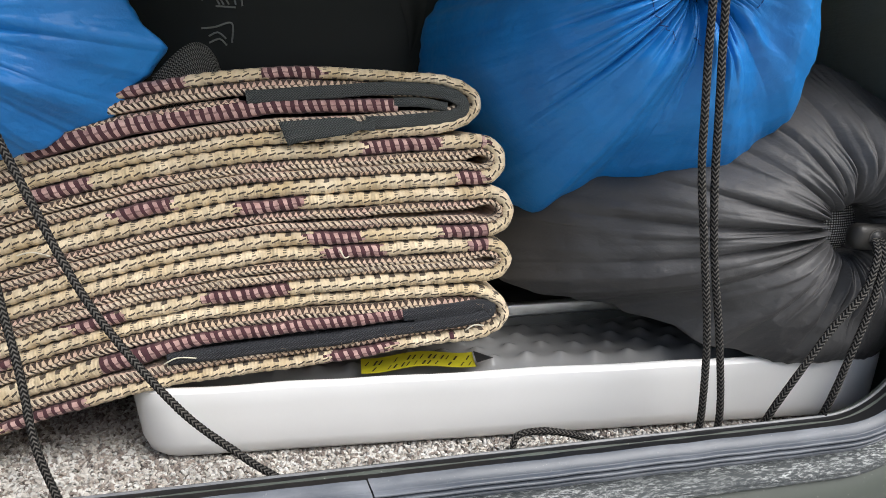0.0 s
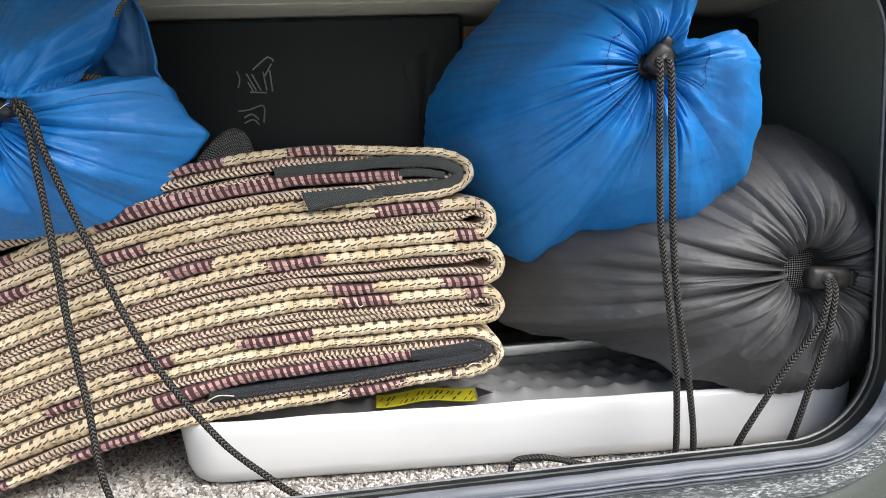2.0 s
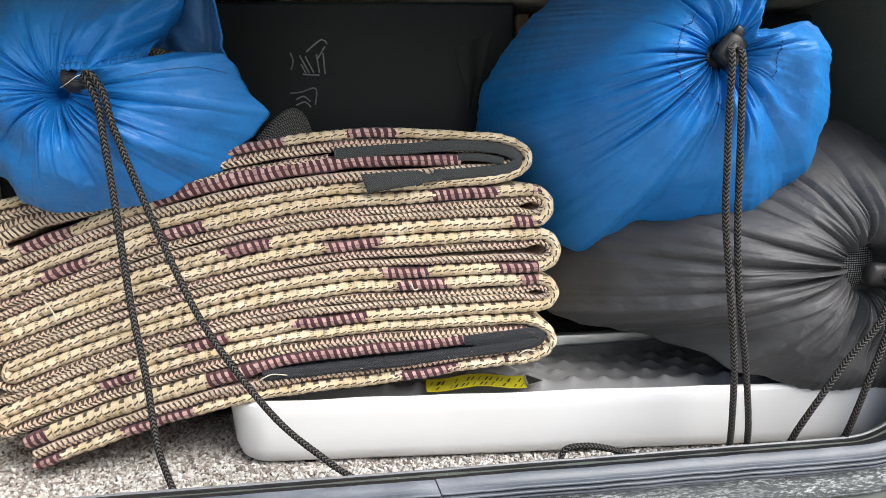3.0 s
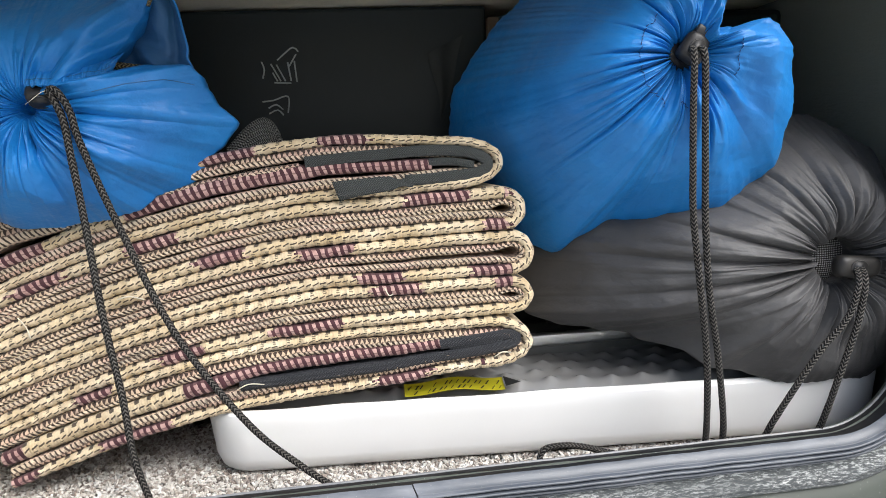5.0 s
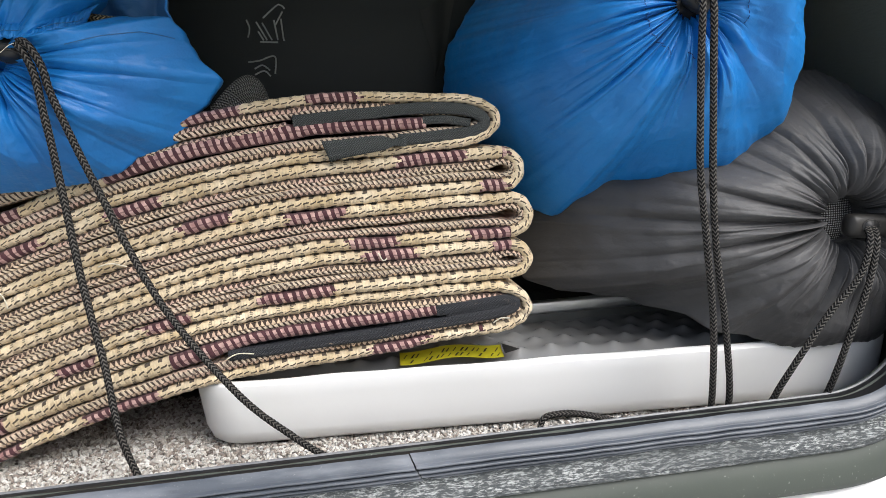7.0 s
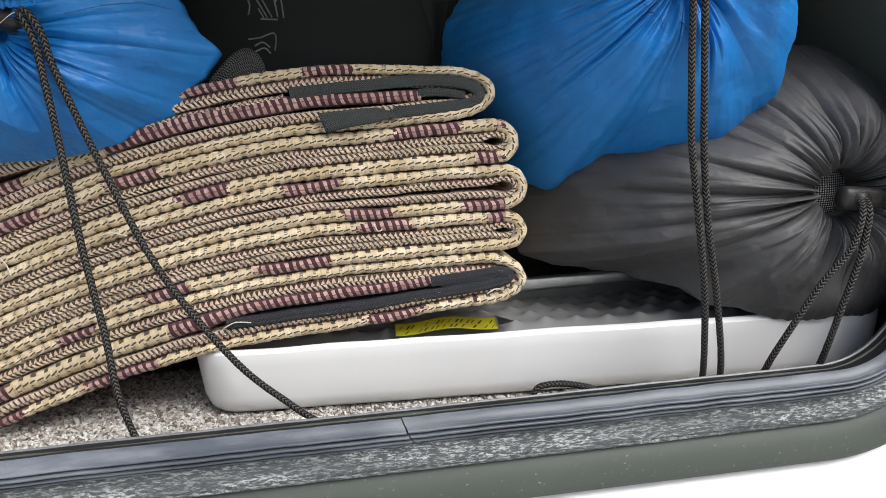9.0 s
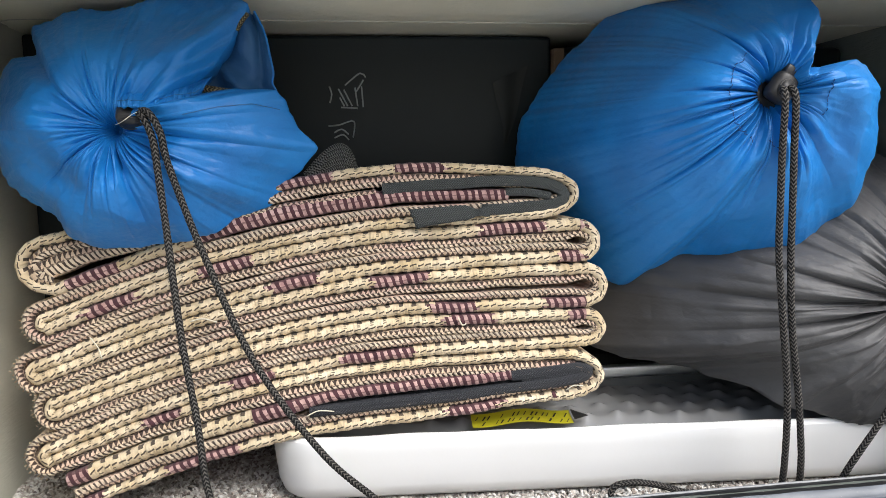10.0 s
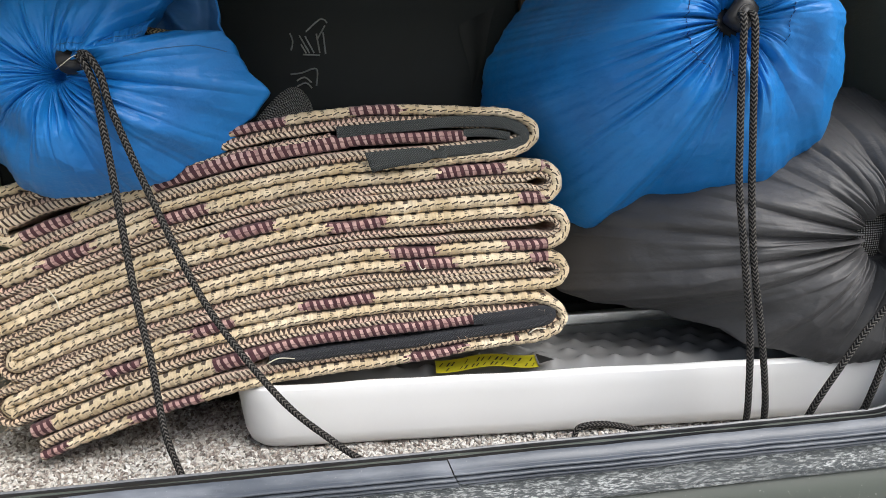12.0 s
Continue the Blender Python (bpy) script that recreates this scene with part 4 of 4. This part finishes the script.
def cord_lock(parent, at, turn, size=(0.020, 0.012, 0.015)):
    """A barrel with a push button at its end and a painted-dark hole in its front."""
    sx, sy, sz = size
    m = Matrix.Translation(at) @ turn
    rows = []
    for i in range(17):
        x = -1 + 2 * i / 16
        k = max(0.05, 1 - abs(x) ** 6.5) ** 0.34 * (1.0 - 0.08 * x)
        row = []
        for j in range(28):
            a = 2 * math.pi * j / 28
            c, d = math.cos(a), math.sin(a)
            row.append(m @ Vector((sx / 2 * x, sy / 2 * k * math.copysign(abs(c) ** 0.75, c), sz / 2 * k * math.copysign(abs(d) ** 0.75, d))))
        rows.append(row)
    lock = grid("cord_lock", rows, LOCK, parent, "black plastic cord lock", closed=True, capped=True)
    bm = block(sx / 2 - 0.002, sx / 2 + 0.0048, -sy * 0.30, sy * 0.30, -sz * 0.34, sz * 0.34, 0.0015, 3)
    bmesh.ops.transform(bm, matrix=m, verts=bm.verts)
    part("button", bm, BLACK, lock)
    # a flat black disc stands in for the shade inside the hole
    bm = bmesh.new()
    bmesh.ops.create_cone(bm, cap_ends=True, segments=24, radius1=0.0042, radius2=0.0042, depth=0.0012, matrix=Matrix.Translation((-sx * 0.08, -sy / 2 - 0.0001, 0)) @ Matrix.Rotation(radians(90), 4, "X") @ Matrix.Diagonal((1.25, 1, 1, 1)))
    bmesh.ops.transform(bm, matrix=m, verts=bm.verts)
    part("eyelet_shade", bm, INK_AND_HOLES, lock)
    ring = [m @ Vector((-sx * 0.08 + 0.0055 * math.cos(a), -sy / 2 - 0.0001, 0.0045 * math.sin(a))) for a in (2 * math.pi * q / 20 for q in range(21))]
    tube("collar", ring, 0.0007, LOCK, lock, "", 0.002, 6)
    return lock


def blue_sack_large():
    ob = thing("drawstring_sack", "full blue nylon sack, gathered mouth, resting on the grey sack", "sack", (0.19, 0.08, 0.15), "drawstring sacks")
    radii = ((-174, 0.121), (-157, 0.130), (-132, 0.133), (-122, 0.141), (-115, 0.139), (-110, 0.126), (-104, 0.115), (-89, 0.113), (-68, 0.119), (-46, 0.099), (-32, 0.082), (-10, 0.065), (14, 0.056), (20, 0.052), (27, 0.030), (36, 0.024), (46, 0.029), (57, 0.050), (72, 0.064), (90, 0.070), (105, 0.078), (125, 0.089), (142, 0.088), (160, 0.096), (173, 0.107))
    depths = ((-170, 0.128), (-132, 0.105), (-110, 0.063), (-85, 0.042), (-60, 0.025), (-30, -0.010), (0, -0.024), (30, -0.020), (60, -0.014), (90, 0.02), (115, 0.08), (140, 0.118))
    f = sack_surface((0.1995, -0.004, 0.2605), radii, depths, 0.019, 0.160, (0.165, 0.1, 0.235), 3, 110, 0.0052, 0.006, ((-139, 1.1, 0.85, 1.5, 2), (-150, 1.3, 0.6, 1.0, 0), (-163, 1.5, 0.7, 1.1, 0), (178, 1.5, 0.6, 0.9, 0), (-118, 4.0, 0.8, 0.9, 0), (-95, 4.5, 0.75, 0.9, 0), (-75, 4.0, 0.75, 0.9, 0), (-50, 4.0, 0.8, 0.8, 0)), 37)
    sack_mesh("body", f, BLUE, ob)
    stitches(f, ((125, 150, 0.27, 0.27), (150, 235, 0.27, 0.20), (235, 278, 0.20, 0.25), (-30, 14, 0.30, 0.36)), THREAD, ob)
    cord_lock(ob, (0.2010, -0.019, 0.2625), Matrix.Rotation(radians(-58), 4, "Y"), (0.0175, 0.012, 0.0150))
    rows = []
    for j in range(6):
        s = j / 5
        rows.append([(0.1935 + 0.0105 * s * math.cos(a), -0.0105 + 0.007 * (1 - s * s), 0.2585 + 0.0095 * s * math.sin(a) + 0.004 * s * math.cos(a) * -0.6) for a in (2 * math.pi * i / 28 for i in range(28))])
    # a black disc stands in for the shade inside the gathered mouth
    grid("mouth", rows[1:], INK_AND_HOLES, ob, "black disc for the shade inside the mouth", closed=True, capped=True)
    tube("drawcord", [(0.198, -0.022, 0.2625), (0.1950, -0.032, 0.256), (0.1945, -0.032, 0.225), (0.1945, -0.032, 0.195), (0.1954, -0.031, 0.167), (0.1995, -0.030, 0.133), (0.2056, -0.029, 0.080), (0.2078, -0.026, 0.041), (0.2085, -0.0225, 0.020), (0.2080, -0.018, 0.009), (0.200, -0.012, 0.0060), (0.182, -0.004, 0.0062), (0.1640, 0.002, 0.0064), (0.1545, 0.006, 0.0075), (0.1412, 0.006, 0.0122), (0.1270, 0.006, 0.0152), (0.1140, 0.006, 0.0148), (0.1094, 0.0055, 0.0105), (0.1085, 0.003, 0.0062), (0.1085, -0.006, 0.0055)], 0.00205, CORD, ob, "black braided drawcord", 0.0005, 16, 400.0)
    tube("drawcord", [(0.203, -0.022, 0.2625), (0.2014, -0.032, 0.256), (0.2018, -0.032, 0.225), (0.2021, -0.032, 0.195), (0.2031, -0.031, 0.160), (0.2066, -0.030, 0.119), (0.2128, -0.029, 0.080), (0.2185, -0.026, 0.040), (0.2200, -0.0225, 0.019), (0.2190, -0.018, 0.008), (0.208, -0.014, 0.0056), (0.190, -0.010, 0.0058), (0.165, -0.003, 0.0056), (0.140, 0.000, 0.0054), (0.118, -0.002, 0.0050), (0.098, -0.008, 0.0050)], 0.00205, CORD, ob, "black braided drawcord", 0.0005, 16, 400.0)
    return ob


blue_sack_large()


def blue_sack_small():
    ob = thing("drawstring_sack", "blue nylon sack, mouth half open, lying on the folded mat", "sack", (-0.18, 0.10, 0.18), "drawstring sacks")
    radii = ((-158, 0.084), (-134, 0.071), (-119, 0.075), (-79, 0.072), (-45, 0.084), (-22, 0.102), (-6, 0.117), (0, 0.106), (9, 0.102), (13, 0.096), (17, 0.076), (22, 0.052), (25, 0.046), (28, 0.056), (33, 0.072), (38, 0.090), (43, 0.110), (61, 0.090), (92, 0.074), (118, 0.080), (130, 0.084), (138, 0.073), (147, 0.083), (175, 0.086))
    depths = ((-160, 0.075), (-100, 0.052), (-60, 0.052), (-20, 0.058), (0, 0.050), (20, 0.034), (40, 0.042), (70, 0.055), (110, 0.065), (150, 0.07))
    f = sack_surface((-0.1875, 0.034, 0.2470), radii, depths, 0.014, 0.155, (-0.17, 0.1, 0.245), 8, 48, 0.0042, 0.006, ((-8, 2.2, 1.1, 0.9, 0), (-30, 3.2, 1.0, 0.9, 4), (-76, 4.2, 0.95, 1.0, 0), (-112, 4.0, 0.95, 0.9, 0), (6, 1.4, 0.9, 0.7, 0), (-52, 2.4, 0.8, 0.8, 0), (75, 3.0, 0.8, 0.8, 6)))
    sack_mesh("body", f, BLUE, ob)
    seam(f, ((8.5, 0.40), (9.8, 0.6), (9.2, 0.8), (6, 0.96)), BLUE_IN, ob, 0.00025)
    # the hem of the upper flap, which lies over the mouth and its lock
    low = spline([(-0.1860, 0.030, 0.2575), (-0.1814, 0.025, 0.2578), (-0.1734, 0.0175, 0.2578), (-0.1656, 0.0150, 0.2572), (-0.1592, 0.0150, 0.2575), (-0.1485, 0.019, 0.2605), (-0.1400, 0.026, 0.2630), (-0.1364, 0.033, 0.2660)], 0.0006)
    high = spline([(-0.1900, 0.034, 0.2680), (-0.1844, 0.032, 0.2700), (-0.1742, 0.030, 0.2705), (-0.1621, 0.029, 0.2702), (-0.1509, 0.031, 0.2725), (-0.1384, 0.035, 0.2744), (-0.1297, 0.038, 0.2777)], 0.0006)
    rows = []
    for i in range(181):
        t = i / 180
        a, b = low[round(t * (len(low) - 1))], high[round(t * (len(high) - 1))]
        row = []
        for k in range(13):
            w = k / 12
            p = a.lerp(b, w)
            bulge = 0.0035 * math.sin(math.pi * w) + 0.0012 * math.exp(-(((w - 0.12) / 0.08) ** 2))
            crimp = 0.0011 * noise.noise(Vector((t * 26, w * 1.2, 4))) + 0.0008 * noise.noise(Vector((t * 60 + 2 * w, w, 9)))
            row.append(p + Vector((0, -bulge + crimp * (1.2 - 0.5 * w), 0.0012 * noise.noise(Vector((t * 20, 3, 1))) * (1 - w))))
        rows.append(row + [p + Vector((0, 0.0012, 0.0004)) for p in row[::-1]])
    grid("hem_flap", rows, BLUE, ob, "blue hem folded over the mouth", closed=True, capped=True)
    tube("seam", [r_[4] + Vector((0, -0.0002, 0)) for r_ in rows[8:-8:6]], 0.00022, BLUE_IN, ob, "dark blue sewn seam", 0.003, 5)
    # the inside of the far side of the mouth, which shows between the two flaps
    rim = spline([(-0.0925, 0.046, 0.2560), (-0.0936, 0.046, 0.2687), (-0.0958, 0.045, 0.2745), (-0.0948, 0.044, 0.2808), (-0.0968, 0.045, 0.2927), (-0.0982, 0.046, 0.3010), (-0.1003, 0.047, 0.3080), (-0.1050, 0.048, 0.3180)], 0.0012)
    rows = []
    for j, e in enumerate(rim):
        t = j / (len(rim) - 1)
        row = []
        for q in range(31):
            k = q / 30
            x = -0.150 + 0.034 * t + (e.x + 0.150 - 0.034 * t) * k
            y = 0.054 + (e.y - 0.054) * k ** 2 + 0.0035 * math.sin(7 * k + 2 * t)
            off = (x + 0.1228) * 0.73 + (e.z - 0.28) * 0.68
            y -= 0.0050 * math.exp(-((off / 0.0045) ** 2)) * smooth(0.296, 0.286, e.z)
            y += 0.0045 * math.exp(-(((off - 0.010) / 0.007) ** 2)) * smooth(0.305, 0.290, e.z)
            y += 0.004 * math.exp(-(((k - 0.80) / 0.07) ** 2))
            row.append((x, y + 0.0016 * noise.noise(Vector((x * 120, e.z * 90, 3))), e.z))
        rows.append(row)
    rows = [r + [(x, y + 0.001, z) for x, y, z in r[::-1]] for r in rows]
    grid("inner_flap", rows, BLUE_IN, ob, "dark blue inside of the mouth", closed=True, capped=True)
    tube("hem", rim, 0.0007, BLUE, ob, "blue hemmed edge", 0.0015, 6)
    for pts in (((-0.1300, 0.044, 0.2930), (-0.1355, 0.042, 0.2855), (-0.1400, 0.041, 0.2765), (-0.1365, 0.041, 0.2710), (-0.1270, 0.042, 0.2690), (-0.1180, 0.044, 0.2680)), ((-0.1155, 0.045, 0.3055), (-0.112, 0.0445, 0.3110), (-0.1085, 0.046, 0.3155))):
        tube("knit_edge", [(x, y - 0.002, z) for x, y, z in pts], 0.0028 if pts[0][2] < 0.3 else 0.0016, KNIT, ob, "tan and black knitted edge", 0.0015, 8)
    cord_lock(ob, (-0.173, 0.0258, 0.2540), Matrix.Rotation(radians(-6), 4, "Y") @ Matrix.Rotation(radians(50), 4, "X"), (0.019, 0.012, 0.0115))
    tube("drawcord", [(-0.172, 0.024, 0.256), (-0.1650, 0.0140, 0.2525), (-0.1603, 0.0140, 0.239), (-0.1590, 0.0150, 0.220), (-0.1570, 0.0165, 0.189), (-0.152, 0.014, 0.124), (-0.145, 0.009, 0.075), (-0.141, 0.005, 0.037), (-0.133, 0.001, 0.010), (-0.128, -0.006, 0.0055), (-0.118, -0.016, 0.005), (-0.10, -0.024, 0.005)], 0.00205, CORD, ob, "black braided drawcord", 0.0005, 16, 400.0)
    tube("drawcord", [(-0.173, 0.025, 0.255), (-0.162, 0.0125, 0.2550), (-0.1558, 0.0130, 0.243), (-0.1530, 0.0160, 0.224), (-0.1380, 0.020, 0.173), (-0.111, 0.014, 0.107), (-0.0736, 0.009, 0.050), (-0.043, 0.007, 0.0195), (-0.026, 0.003, 0.0075), (-0.014, -0.008, 0.0055), (-0.004, -0.020, 0.005)], 0.00205, CORD, ob, "black braided drawcord", 0.0005, 16, 400.0)
    tube("loose_thread", [(-0.183, 0.0235, 0.2485), (-0.176, 0.0150, 0.2500), (-0.169, 0.0145, 0.2545), (-0.162, 0.0165, 0.2555)], 0.00020, FLUFF, ob, "pale loose thread", 0.0015, 5)
    return ob


blue_sack_small()


def grey_sack():
    ob = thing("drawstring_sack", "charcoal nylon sack with mesh mouth lying on the white tray", "sack", (0.27, 0.08, 0.04), "drawstring sacks")
    radii = ((-179, 0.198), (-172, 0.194), (-168, 0.192), (-164, 0.176), (-160, 0.150), (-155, 0.129), (-144, 0.109), (-127, 0.094), (-88, 0.084), (-61, 0.092), (-38, 0.086), (0, 0.074), (36, 0.080), (59, 0.090), (81, 0.097), (105, 0.098), (130, 0.104), (150, 0.132), (163, 0.178), (172, 0.194))
    depths = ((-179, 0.115), (-160, 0.066), (-140, 0.012), (-90, 0.003), (-60, 0.006), (0, 0.016), (40, 0.03), (80, 0.05), (120, 0.075), (160, 0.125))
    f = sack_surface((0.3100, 0.000, 0.1275), radii, depths, 0.016, 0.150, (0.27, 0.1, 0.125), 12, 92, 0.0048, 0.0155, ((177, 1.7, 1.3, 1.1, 0), (-173, 1.5, 1.3, 1.0, 2), (166, 2.4, 1.2, 0.9, -3), (-160, 2.6, 1.2, 0.9, 2), (-138, 3.2, 1.1, 1.0, 5), (145, 3.0, 1.1, 0.8, -5), (-112, 3.2, 1.0, 0.9, 3), (-70, 3.5, 0.9, 1.0, 8), (-50, 3.0, 0.9, 0.9, 8), (125, 3.0, 1.0, 1.0, 0), (105, 3.6, 1.0, 1.3, -4), (85, 3.6, 1.0, 1.2, 2), (66, 3.8, 0.95, 1.2, 3), (45, 3.6, 0.9, 1.1, 4), (20, 3.0, 0.8, 1.0, 3)), 61)
    sack_mesh("body", f, GREY, ob, well=((0.3, 0.0150), (1.02, 0.0140), (1.06, 0.0075), (1.03, 0.0025)))
    rows = []
    for j in range(8):
        s = 0.0182 * j / 7
        rows.append([(0.3105 + s * 0.90 * math.cos(a), 0.0130 - 0.005 * math.cos(s / 0.0182 * 1.4), 0.128 + s * 1.05 * math.sin(a)) for a in (2 * math.pi * i / 40 for i in range(40))])
    me_rows = rows
    verts = [p for r_ in me_rows for p in r_]
    faces = [(i * 40 + j, i * 40 + (j + 1) % 40, (i + 1) * 40 + (j + 1) % 40, (i + 1) * 40 + j) for i in range(7) for j in range(40)]
    me = bpy.data.meshes.new("mesh_patch")
    me.from_pydata(verts, [], faces)
    layer = me.uv_layers.new(name="UVMap")
    for lp in me.loops:
        p = me.vertices[lp.vertex_index].co
        layer.data[lp.index].uv = (p.x * 1.25, p.z * 60)
    link("mesh_patch", me, ob, "black and white mesh cloth in the mouth", MESHCLOTH)
    cord_lock(ob, (0.3165, -0.013, 0.1242), Matrix.Rotation(radians(4), 4, "Y"), (0.031, 0.012, 0.0145))
    tube("drawcord", [(0.312, -0.018, 0.124), (0.3065, -0.028, 0.116), (0.2985, -0.030, 0.096), (0.2809, -0.030, 0.0769), (0.2645, -0.029, 0.0531), (0.2535, -0.026, 0.0330), (0.2475, -0.022, 0.0180), (0.2390, -0.017, 0.0080), (0.220, -0.014, 0.0055), (0.20, -0.016, 0.005)], 0.00205, CORD, ob, "black braided drawcord", 0.0005, 16, 400.0)
    tube("drawcord", [(0.316, -0.018, 0.124), (0.3110, -0.028, 0.116), (0.3045, -0.031, 0.092), (0.2940, -0.031, 0.0612), (0.2880, -0.028, 0.0363), (0.2855, -0.023, 0.0200), (0.2810, -0.018, 0.0085), (0.260, -0.016, 0.0056), (0.24, -0.017, 0.005)], 0.00205, CORD, ob, "black braided drawcord", 0.0005, 16, 400.0)
    return ob


grey_sack()
